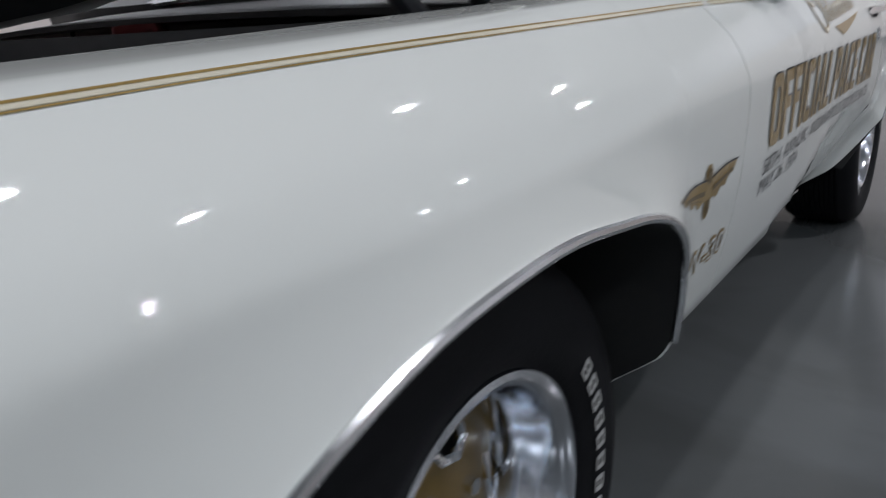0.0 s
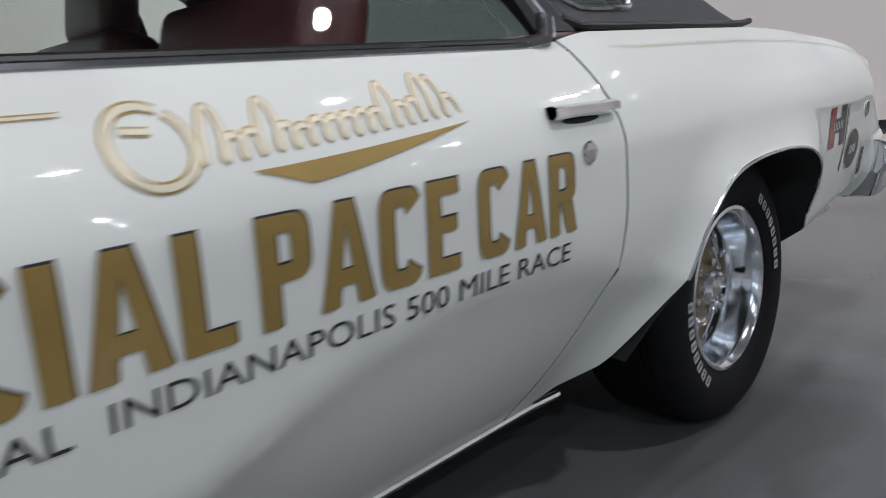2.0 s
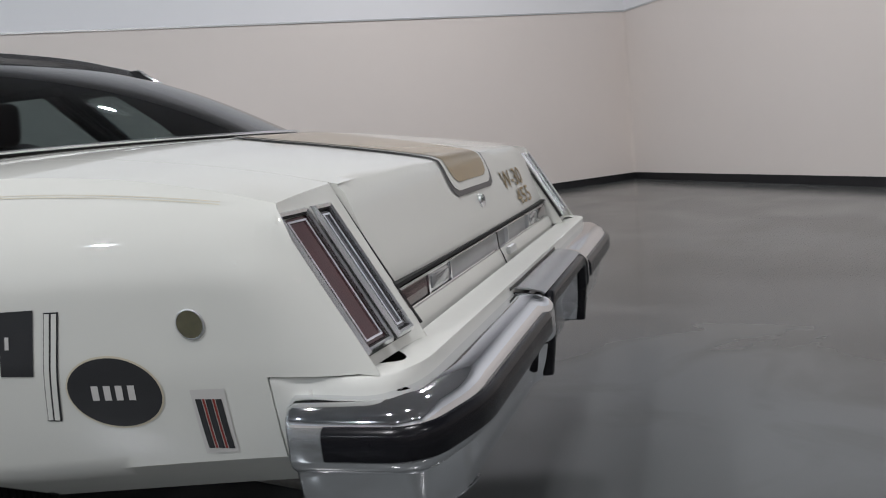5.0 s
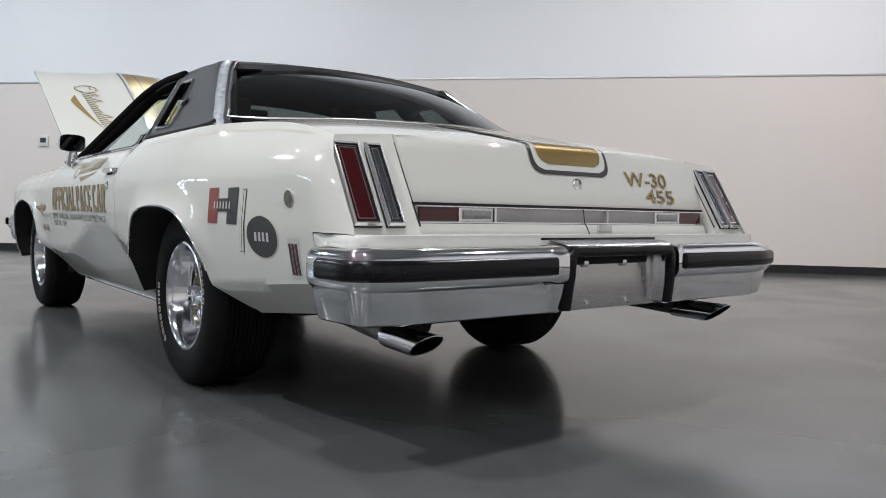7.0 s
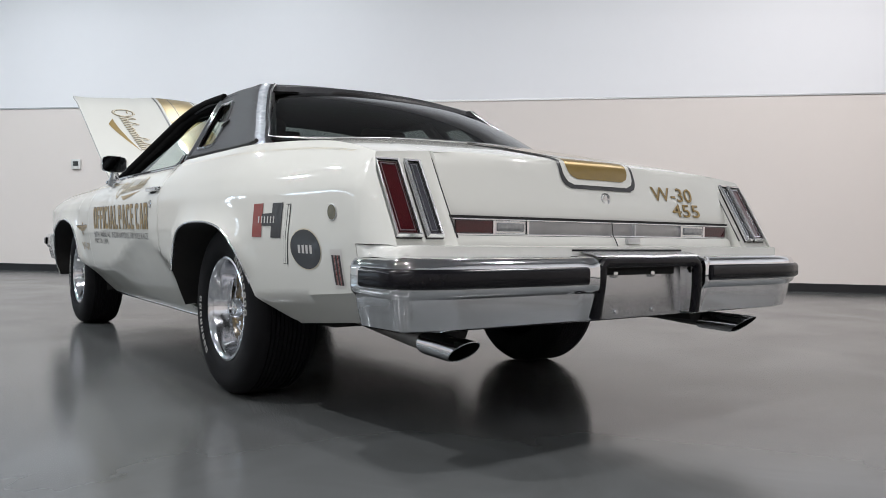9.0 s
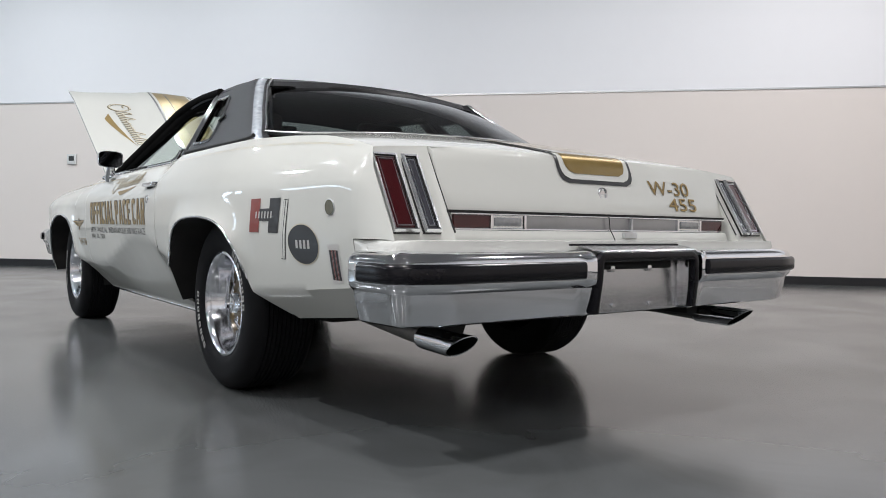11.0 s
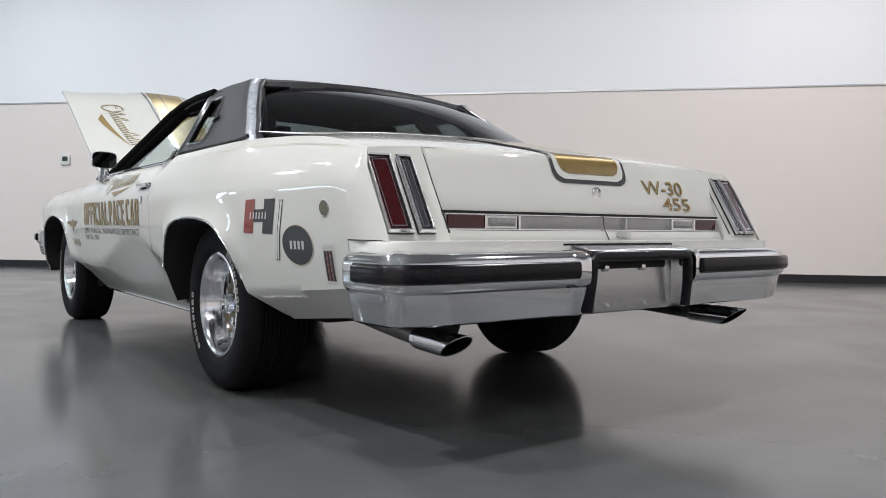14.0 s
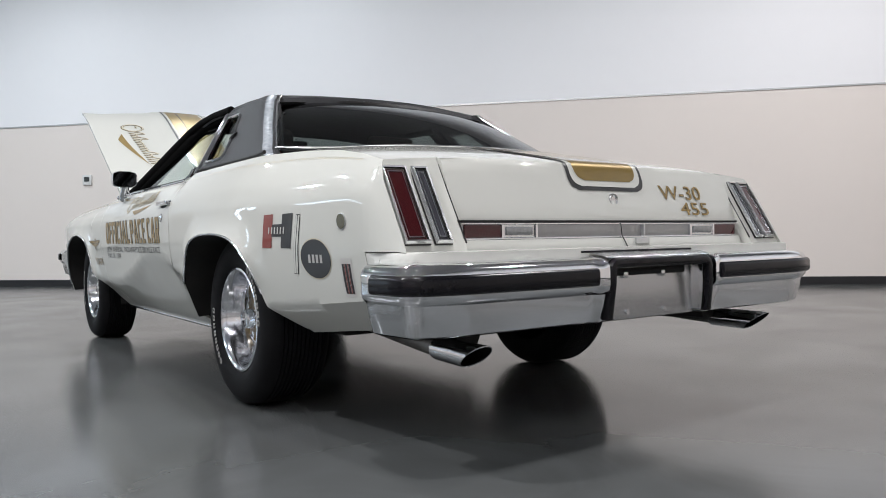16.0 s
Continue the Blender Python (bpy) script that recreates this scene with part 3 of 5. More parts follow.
def lean(y, z, out=0.0):
    """A place on the leaning lamp housing of the left fender, out from its face."""
    return (3.934 - sweep_in(y) + (0.869 - z) * 0.579 + out * 0.87, -y, z + out * 0.5)


def lamp(y0, y1, lens_mat, label):
    """An upright tail lamp: bright bezel, lens and inner bead."""
    z0, z1 = 0.630, 0.850

    def ring(a0, a1, b0, b1, o):
        return [lean(a, b, o) for a, b in ((a0, b0), (a1, b0), (a1, b1), (a0, b1))]

    w = 0.008
    loops = [ring(y0, y1, z0, z1, -0.01), ring(y0, y1, z0, z1, 0.007), ring(y0 + 0.004, y1 - 0.004, z0 + 0.004, z1 - 0.004, 0.014), ring(y0 + w, y1 - w, z0 + w, z1 - w, 0.012), ring(y0 + w, y1 - w, z0 + w, z1 - w, 0.002)]
    bez = grid(loops, close=True)
    lens = grid([ring(y0 + w, y1 - w, z0 + w, z1 - w, 0.001), ring(y0 + w + 0.004, y1 - w - 0.004, z0 + w + 0.004, z1 - w - 0.004, 0.006)], close=True)
    lens.verts.ensure_lookup_table()
    lens.faces.new([lens.verts[k] for k in (4, 5, 6, 7)])
    i = w + 0.008
    bead = grid([ring(y0 + i, y1 - i, z0 + i, z1 - i, 0.004), ring(y0 + i, y1 - i, z0 + i, z1 - i, 0.0085), ring(y0 + i + 0.003, y1 - i - 0.003, z0 + i + 0.003, z1 - i - 0.003, 0.0085), ring(y0 + i + 0.003, y1 - i - 0.003, z0 + i + 0.003, z1 - i - 0.003, 0.004)], close=True)
    # black rings draw the dark lines outside the bezel and between bezel and lens
    gasket = grid([ring(y0 - 0.0008, y1 + 0.0008, z0 - 0.0008, z1 + 0.0008, -0.004), ring(y0 - 0.0008, y1 + 0.0008, z0 - 0.0008, z1 + 0.0008, 0.002), ring(y0 + 0.001, y1 - 0.001, z0 + 0.001, z1 - 0.001, 0.0045)], close=True)
    j = w - 0.001
    shade = grid([ring(y0 + j, y1 - j, z0 + j, z1 - j, 0.0075), ring(y0 + j + 0.0035, y1 - j - 0.0035, z0 + j + 0.0035, z1 - j - 0.0035, 0.0075)], close=True)
    return bez, lens, bead, gasket, shade


for y0, y1, mat, label in ((0.786, 0.866, LENS_RED, "dark red tail lamp lens"), (0.719, 0.771, LENS_DARK, "smoked grey lamp lens")):
    pieces = lamp(y0, y1, mat, label)
    for b0, l0, d0, g0, s0 in (pieces, [mirrored(p) for p in pieces]):
        tl = part("tail_lamp", b0, CHROME_DULL, CAR, "upright tail lamp with chrome bezel", False)
        part("lens", l0, mat, tl, label, False)
        part("bead", d0, CHROME_RIM, tl, "", False)
        part("gasket", g0, TRIM, tl, "thin black outline round the lamp bezel", False)
        part("lens_gap_ring", s0, TRIM, tl, "", False)

# seam round the trunk lid beside the lamps
seam = [lean(LID + 0.0015, z, 0.0005) for z in steps(0.862, 0.632, 8)]
both("lid_seam", tube(seam, lambda t: 0.0016 + 0.0050 * max(0, t - 0.75), 6), SHUT, CAR, "dark seam beside the trunk lid")

# light strip across the tail, under the trunk lid
part("tail_panel", box(bmesh.new(), (3.987, -0.658, 0.64), (4.02, 0.658, 0.694), 0.003), STRIP_ALU, CAR, "satin aluminium strip")
part("strip_edge", box(bmesh.new(), (3.992, -0.661, 0.69), (4.026, 0.661, 0.697)), SHUT, CAR, "", False)
bm = box(bmesh.new(), (3.992, -0.658, 0.6405), (4.03, 0.658, 0.6445), 0.001)
box(bm, (3.992, -0.658, 0.6845), (4.03, 0.658, 0.6885), 0.001)
part("strip_bead", bm, CHROME, CAR, "", False)
for s in (-1, 1):
    a, b = sorted((s * 0.646, s * 0.512))
    part("reflector", box(bmesh.new(), (4.012, a, 0.646), (4.028, b, 0.684), 0.003), LENS_RED, CAR, "red reflector lens", False)
    a, b = sorted((s * 0.504, s * 0.380))
    rl = part("reversing_lamp", box(bmesh.new(), (4.012, a, 0.645), (4.027, b, 0.685), 0.003), CHROME_DULL, CAR, "clear reversing lamp", False)
    part("lens", box(bmesh.new(), (4.022, a + 0.01, 0.652), (4.032, b - 0.01, 0.678), 0.004), LENS_CLEAR, rl)
for y in (-0.508, 0.508, -0.374, 0.374, 0.12):
    part("divider", box(bmesh.new(), (4.012, y - 0.004, 0.645), (4.031, y + 0.004, 0.684)), CHROME if abs(y) > 0.2 else ALU, CAR, "", False)
rows = [[(4.007, y, 0.64), (4.03, y, 0.639), (4.036, y, 0.628), (4.042, y, 0.611), (4.046, y, 0.591), (4.07, y, 0.584)] for y in steps(-0.665, 0.665, 20)]
part("lower_tail_panel", grid(rows), WHITE, CAR, "white panel under the light strip", solid=0.003)
part("latch", box(bmesh.new(), (4.037, 0.06, 0.618), (4.05, 0.125, 0.638), 0.004), ALU, CAR)
part("seam", tube([(4.032, 0.0, 0.688), (4.034, 0.004, 0.646), (4.04, 0.012, 0.628), (4.045, 0.02, 0.606), (4.048, 0.024, 0.591)], 0.0016, 6), SHUT, CAR)
# trunk lock
bm = lathe([(0.0, 0.0), (0.011, 0.0), (0.014, -0.003), (0.019, -0.004), (0.021, 0.0), (0.021, 0.008)], 24)
bmesh.ops.rotate(bm, verts=bm.verts, matrix=Matrix.Rotation(radians(90), 3, "Z"))
bmesh.ops.translate(bm, verts=bm.verts, vec=(4.0015, 0.0, 0.767))
part("lock", bm, CHROME_DULL, CAR, "round chrome trunk lock")


# ---- rear bumper ----
def plan(points, n=10, r=0.06):
    """A plan line with rounded corners, as points and outward normals."""
    pts = [Vector(p) for p in points]
    out = [pts[0]]
    for a, b, c in zip(pts, pts[1:], pts[2:]):
        k = min(r, (b - a).length * 0.45, (c - b).length * 0.45)
        p, q = b + (a - b).normalized() * k, b + (c - b).normalized() * k
        for t in steps(0, 1, n):
            out.append(p.lerp(b, t).lerp(b.lerp(q, t), t))
    out.append(pts[-1])
    fine = [out[0]]
    for p in out[1:]:
        k = max(1, int((p - fine[-1]).length / 0.04))
        q = fine[-1]
        fine += [q.lerp(p, i / k) for i in range(1, k + 1)]
    out = fine
    nrm = []
    for i, p in enumerate(out):
        d = (out[min(i + 1, len(out) - 1)] - out[max(i - 1, 0)]).normalized()
        nrm.append(Vector((d.y, -d.x)))
    return out, nrm


def sweep(line, profile, flip=1):
    """A profile of (out, z) carried along a plan line."""
    pts, nrm = line
    return grid([[(p.x + flip * n.x * o, p.y + flip * n.y * o, z) for o, z in profile] for p, n in zip(pts, nrm)])


TAIL = [(3.956, -0.927), (4.146, -0.914), (4.186, -0.783), (4.187, -0.300), (4.199, -0.268), (4.199, -0.256)]
left_line = plan(TAIL, r=0.045)
sgn = 1 if left_line[1][-1].x > 0 else -1  # outward
BUMPER = [(-0.10, 0.386), (-0.03, 0.386), (-0.020, 0.391), (-0.014, 0.412), (-0.0065, 0.437), (-0.002, 0.462), (0.0, 0.473), (0.008, 0.480), (0.015, 0.488), (0.018, 0.500), (0.018, 0.548), (0.015, 0.560), (0.006, 0.572), (-0.012, 0.580), (-0.04, 0.584), (-0.11, 0.586)]
# the front end of the bumper curls inwards
end_p, end_n = left_line[0][0], left_line[1][0] * sgn
end_d = Vector((-1, 0))
rows = []
for inward, ahead in ((0.030, 0.007), (0.018, 0.011), (0.008, 0.010), (0.002, 0.006)):
    rows.append([(end_p.x + end_d.x * ahead + end_n.x * (o - inward), end_p.y + end_n.y * (o - inward), z) for o, z in BUMPER])
rows += [[(p.x + sgn * n.x * o, p.y + sgn * n.y * o, z) for o, z in BUMPER] for p, n in zip(*left_line)]
bm = grid(rows)
bm.verts.ensure_lookup_table()
bm.faces.new(bm.verts[:len(BUMPER)]), bm.faces.new(list(bm.verts)[-len(BUMPER):])
bl, br = both("bumper_half", bm, CHROME, CAR, "chrome rear bumper", solid=0.003)
cut_line = plan([(4.010, -0.9228), (4.146, -0.914), (4.186, -0.783), (4.1869, -0.300)], r=0.045)
STRIP = [(0.012, 0.500), (0.023, 0.500), (0.030, 0.505), (0.032, 0.512), (0.032, 0.540), (0.029, 0.547), (0.023, 0.552), (0.012, 0.552)]
bm = sweep(cut_line, STRIP, sgn)
bm.verts.ensure_lookup_table()
n = len(STRIP)
bm.faces.new(bm.verts[:n]), bm.faces.new(list(bm.verts)[-n:])
for ob, b in zip((bl, br), (bm, mirrored(bm))):
    part("rub_strip", b, BUMPER_RUBBER, ob, "black rubber rub strip")
# middle section: black frame, plate recess and its bright back
MID = plan([(4.176, -0.245), (4.188, -0.200), (4.188, 0.200), (4.176, 0.245)], r=0.02)
ms = 1 if MID[1][len(MID[1]) // 2].x > 0 else -1
mid = part("bumper_middle", sweep(MID, [(-0.12, 0.388), (-0.046, 0.388), (-0.040, 0.386), (-0.038, 0.40), (-0.040, 0.50), (-0.050, 0.562)], ms), PLATE, CAR, "bright plate recess in the bumper", solid=0.003)
# the rubber guard is one band bent round the recess
bend = [(-0.2385, 0.394), (-0.2375, 0.44), (-0.2365, 0.476), (-0.2355, 0.492), (-0.2335, 0.535)] + [(-0.2085 - 0.025 * math.cos(a), 0.5385 + 0.025 * math.sin(a)) for a in steps(0.1, math.pi / 2, 6)]
bend += [(-y, z) for y, z in reversed(bend)]
rows = []
for k, (y, z) in enumerate(bend):
    p, q = bend[max(k - 1, 0)], bend[min(k + 1, len(bend) - 1)]
    d = Vector((q[0] - p[0], q[1] - p[1])).normalized()
    nrm = Vector((-d.y, d.x))
    fore = 0.006 - 0.014 * min(1, max(0, (0.50 - z) / 0.106))
    rows.append([(x + fore, y + nrm.x * o, z + nrm.y * o) for x, o in ((4.186, 0.0155), (4.201, 0.0155), (4.206, 0.012), (4.208, 0.007), (4.208, -0.007), (4.206, -0.012), (4.201, -0.0145), (4.186, -0.0145))])
bm = grid(rows, close=True)
bm.verts.ensure_lookup_table()
bm.faces.new(bm.verts[:8]), bm.faces.new(list(bm.verts)[-8:])
part("guard_frame", bm, BUMPER_RUBBER, mid, "black rubber guard bent round the plate recess")
both("recess_wall", box(bmesh.new(), (4.138, -0.244, 0.394), (4.1865, -0.2245, 0.552), 0.002), CHROME, mid, "chrome side of the recess", False)
rows = [[(x, y, z) for x, z in ((4.198, 0.5805), (4.190, 0.586), (4.165, 0.592), (4.135, 0.596), (4.12, 0.593))] for y in (-0.246, -0.24, -0.1, 0.1, 0.24, 0.246)]
part("guard_line", tube([(4.128, y, 0.5985) for y in (-0.285, -0.1, 0.1, 0.24)], 0.0035, 6), BUMPER_RUBBER, mid)
part("guard_cap", grid(rows), PLATE, mid, "bright step over the recess", solid=0.004, out=(0, 0, 1))
part("slot", box(bmesh.new(), (4.125, -0.185, 0.520), (4.1500, 0.185, 0.5475), 0.012, 3), SHUT, mid, "dark slot")
for y in (-0.116, 0.062):
    part("tab", box(bmesh.new(), (4.145, y - 0.010, 0.514), (4.156, y + 0.010, 0.534), 0.004), CHROME_DULL, mid)
    part("bolt", tube([(4.140, y + 0.005, 0.408), (4.156, y + 0.005, 0.408)], 0.007, 8), CHROME, mid)
# flexible filler between body and bumper
FILL_Z = [0.6095, 0.606, 0.59, 0.56, 0.52, 0.475, 0.43, 0.386]
FLARE = [0.886, 0.889, 0.894, 0.901, 0.904, 0.893, 0.882, 0.862]  # half width at the bumper's end
rows = []
for x in steps(3.9065, 3.968, 9) + steps(3.974, 4.05, 6):
    f = min(1, (x - 3.9065) / 0.0615)
    f = f * f * (3 - 2 * f)
    col = [(x, -(half(x, 0.604) - 0.06), 0.6105)]
    for z, wide in zip(FILL_Z, FLARE):
        w = half(x, z) - 0.0015 - (0.002 if z > 0.608 else 0)
        k = f if x < 3.971 else (4.05 - x) / 0.079 if z > 0.58 else 0
        col.append((x, -(w + (wide - w) * k), z))
    rows.append(col)
for t in steps(0.15, 1, 7):
    col = []
    for i, z in enumerate([0.6105] + FILL_Z):
        w = half(4.05, max(z, 0.488)) - (0.06 if i == 0 else 0.0045 if i == 1 else 0.0015)
        p, q, r = Vector((4.05, -w)), Vector((4.13, -w + 0.004)), Vector((4.128 - (0.07 if i == 0 else 0), -0.76))
        c = p.lerp(q, t).lerp(q.lerp(r, t), t)
        col.append((c.x, c.y, z))
    rows.append(col)
rows.append([(x, 0.0, z) for x, y, z in rows[-1]])
both("filler_panel", grid(rows), FILLER, CAR, "white flexible filler panel")

# ---- roof, glass and pillars ----
ROOF_Z = smooth_table([(1.38, 1.296), (1.5, 1.322), (1.8, 1.345), (2.2, 1.350), (2.45, 1.338), (2.60, 1.315)])


def roof_z(x, y):
    return ROOF_Z(x) - 0.030 * (abs(y) / 0.6) ** 2.4


SAIL_BACK = smooth_table([(0.97, 3.02), (1.0, 2.955), (1.06, 2.865), (1.113, 2.775), (1.2, 2.645), (1.28, 2.535), (1.30, 2.52)])
SAIL_FRONT = smooth_table([(0.97, 2.272), (1.16, 2.155), (1.30, 2.075)])
OPERA_F = smooth_table([(0.97, 2.315), (1.26, 2.15)])
OPERA_B = smooth_table([(0.97, 2.525), (1.06, 2.49), (1.26, 2.31)])
zs = [0.965, 0.972, 0.985, 1.0, 1.01] + steps(1.03, 1.24, 8) + [1.255, 1.265, 1.28, 1.30]
rows, rolls = [], []
for z in zs:
    c = cabin(z)
    f, a, b, e = SAIL_FRONT(z), OPERA_F(z), OPERA_B(z), SAIL_BACK(z)
    row = [(f, -c + 0.02, z)] + [(f + (a - f) * t, -c, z) for t in (0, 0.5, 1)] + [(a + (b - a) * t, -c, z) for t in (0.33, 0.66, 1)]
    row += [(b + (e - b) * t, -c + (0.004 * t if t < 1 else 0.01), z) for t in (0.25, 0.5, 0.75, 0.9, 1)]
    rolls.append([(e, -c + 0.010, z), (e + 0.012, -c + 0.017, z), (e + 0.022, -c + 0.028, z), (e + 0.026, -c + 0.040, z), (e + 0.024, -c + 0.052, z), (e + 0.014, -c + 0.064, z), (e - 0.004, -c + 0.085, z - 0.006)])
    rows.append(row)
lo, hi = zs.index(1.01), zs.index(1.24) if 1.24 in zs else len(zs) - 5
both("sail_panel", grid(rows, keep=lambda i, j: not (lo <= i < hi and 3 <= j < 6)), VINYL, CAR, "black grained vinyl sail panel", solid=0.006)
both("roof_roll", grid([r[:4] for r in rolls]), ROLL_SHEEN, CAR, "rounded vinyl edge beside the rear window, sheen painted in", solid=0.004)
both("roof_roll_lining", grid([r[3:] for r in rolls]), VINYL, CAR, "black inner side of the moulding")
rows = []
for x in steps(1.40, 2.60, 26):
    w = 0.605 + 0.02 * min(1, (x - 1.4) / 0.4)
    back = max(0, x - 2.5)
    rows.append([(x - back * 0.9 * (abs(y) / 0.6) ** 2, y, roof_z(x, y) - (0.03 * max(0, abs(y) / w - 0.93) / 0.07)) for y in (w * math.sin(a) for a in steps(-math.pi / 2, math.pi / 2, 28))])
rows.append([(x + 0.012, y, z - 0.035) for x, y, z in rows[-1]])
part("roof", grid(rows), VINYL, CAR, "black grained vinyl roof", solid=0.01)
# moulding along the foot of the vinyl
foot = [(SAIL_FRONT(1.0) - 0.02, 0.985)] + [(x, 0.972) for x in steps(2.27, 2.9, 10)] + [(3.0, 0.975), (3.045, 0.980)]
both("vinyl_moulding", tube([(x, -(cabin(z) + 0.004), z) for x, z in foot], 0.008, 8), TRIM, CAR, "black roof moulding")
# rear glass
rows = []
for y in steps(-1, 1, 28):
    yb, yt = 0.757 * y, 0.558 * y
    xb, xt = back_glass_x(yb) - 0.012, 2.585 - 0.10 * abs(y) ** 2.2
    zb, zt_ = deck_z(xb, yb) + 0.002 + 0.018 * abs(y) ** 6, roof_z(2.58, yt) - 0.022
    rows.append([(xb + (xt - xb) * t, yb + (yt - yb) * t, zb + (zt_ - zb) * t + 0.035 * math.sin(math.pi * t) * (1 - 0.6 * abs(y) ** 3)) for t in steps(0, 1, 12)])
back = part("rear_window", grid(rows), GLASS_BACK, CAR, "tinted rear window")
back.visible_shadow = False
foot_line = [(r[0][0] + 0.012, r[0][1], r[0][2] + 0.006) for r in rows[2:-2]]
side = [(x + 0.001, y + 0.005, z) for x, y, z in (r[4] for r in (rolls if rolls[0][0][2] > rolls[-1][0][2] else rolls[::-1])) if z > 1.0]
trim_line = side + foot_line + [(x, -y, z) for x, y, z in reversed(side)]
part("window_trim", tube(trim_line, lambda t: 0.0055 if abs(t - 0.5) > 0.36 else 0.0038, 8), CHROME_DULL, back, "bright window moulding")
rim = [rows[0][k] for k in range(13)] + [r[-1] for r in rows[1:]] + [rows[-1][k] for k in range(11, -1, -1)] + [r[0] for r in rows[-2:0:-1]]
part("window_gasket", tube([(x, y * 0.962, z + 0.001) for x, y, z in rim], 0.009, 6, closed=True), TRIM, back, "black gasket")
part("top_gasket", tube([(r[-1][0] + 0.012, r[-1][1], r[-1][2] - 0.006) for r in rows], 0.014, 8), TRIM, back, "black gasket")
# windscreen
A_LOW, A_TOP = Vector((0.955, -0.818, 0.950)), Vector((1.50, -0.605, 1.293))
rows = []
for y in steps(-1, 1, 20):
    pb = Vector((0.56 + 0.375 * abs(y) ** 2.2, 0.80 * y, 0.962 - 0.012 * abs(y)))
    pt = Vector((1.40 + 0.07 * abs(y) ** 2, 0.585 * y, roof_z(1.40, 0.585 * y) - 0.006))
    rows.append([tuple(pb.lerp(pt, t) + Vector((-0.02, 0, 0.02)) * math.sin(math.pi * t)) for t in steps(0, 1, 10)])
ws = part("windscreen", grid(rows), GLASS, CAR, "clear tinted windscreen")
ws.visible_shadow = False
rim = [rows[0][k] for k in range(11)] + [r[-1] for r in rows[1:]] + [rows[-1][k] for k in range(9, -1, -1)] + [r[0] for r in rows[-2:0:-1]]
part("window_trim", tube(rim, 0.009, 8, closed=True), CHROME_DULL, ws, "bright window moulding")
# pillars and roof rails
rail = [A_LOW + (A_TOP - A_LOW) * t for t in (-0.03, 0.0, 0.25, 0.5, 0.75, 0.92)] + [Vector((1.60, -0.603, 1.313)), Vector((1.8, -0.604, 1.322)), Vector((2.08, -0.612, 1.316))]
both("pillar", tube([p + Vector((-0.016, 0.006, -0.006)) for p in rail[:6]], lambda t: 0.021 - 0.003 * t, 12), CHROME, CAR, "bright windscreen pillar moulding")
inner = [p + Vector((0.030, 0.018, -0.022 - 0.014 * (k > 5))) for k, p in enumerate(rail)]
both("pillar_trim", tube(inner, lambda t: 0.036 - 0.010 * t, 12), MATTE, CAR, "black inner pillar trim")
outer = [p + Vector((0.010, -0.008, -0.008 - 0.012 * (k > 5))) for k, p in enumerate(rail)]
both("window_channel", tube(outer, lambda t: 0.030 - 0.012 * t, 10), MATTE, CAR, "black window channel")
# door glass
rows = []
for t in steps(0, 1, 10):
    z = 0.920 + t * 0.375
    xf = A_LOW.x + (A_TOP.x - A_LOW.x) * max(0, (z - 0.952) / 0.341) + 0.085
    xb = 2.195 - 0.12 * max(0, (z - 0.95) / 0.35)
    rows.append([(xf + (xb - xf) * u, -(cabin(z) - 0.045), z) for u in steps(0, 1, 12)])
for ob in both("door_glass", grid(rows), GLASS, CAR, "clear tinted door glass"):
    ob.visible_shadow = False
sill = [(x, -(half(x, TOP(x)) - 0.004), TOP(x) + 0.001) for x in steps(1.0, 2.10, 24)] + [(2.145, -0.866, 0.942), (2.172, -0.855, 0.954), (2.186, -0.842, 0.985)]
both("sill_moulding", tube(sill, 0.0085, 8), CHROME, CAR, "bright window sill moulding")
both("sill_seal", tube([(x, y + 0.016, z + 0.006) for x, y, z in sill], 0.011, 8), TRIM, CAR, "black window seal")
rows = []
for z in steps(0.962, 1.295, 10):
    f, wide = SAIL_FRONT(z), 0.046 + 0.034 * max(0, 1 - (z - 0.962) / 0.10) ** 1.5
    rows.append([(f - wide, -(cabin(z) - 0.016), z), (f - wide + 0.006, -(cabin(z) + 0.002), z), (f - wide * 0.5, -(cabin(z) + 0.007), z), (f - 0.008, -(cabin(z) + 0.004), z), (f + 0.002, -(cabin(z) - 0.006), z)])
both("lock_pillar", grid(rows), CHROME, CAR, "bright pillar moulding", solid=0.003)
both("lock_pillar_seal", tube([(SAIL_FRONT(z) - 0.055 - 0.03 * max(0, 1 - (z - 0.962) / 0.10) ** 1.5, -(cabin(z) - 0.026), z) for z in steps(0.965, 1.30, 10)], 0.020, 8), TRIM, CAR, "black pillar seal")
# opera windows
rows = [[(OPERA_F(z) + (OPERA_B(z) - OPERA_F(z)) * u, -(cabin(z) - 0.016), z) for u in steps(0, 1, 4)] for z in steps(1.0, 1.25, 6)]
for ob in both("quarter_window", grid(rows), GLASS, CAR, "small tinted quarter window"):
    ob.visible_shadow = False
ring = [(OPERA_F(z), z) for z in steps(1.022, 1.23, 6)] + [(OPERA_F(1.24) + 0.015, 1.24), (OPERA_B(1.24) - 0.02, 1.24)] + [(OPERA_B(z), z) for z in steps(1.225, 1.03, 6)] + [(OPERA_B(1.015) - 0.006, 1.015), (OPERA_B(1.0) - 0.025, 1.008), (OPERA_F(1.0) + 0.02, 1.008)]
both("quarter_window_trim", tube([(x, -(cabin(z) + 0.003), z) for x, z in ring], 0.007, 8, closed=True), CHROME, CAR, "bright window moulding")
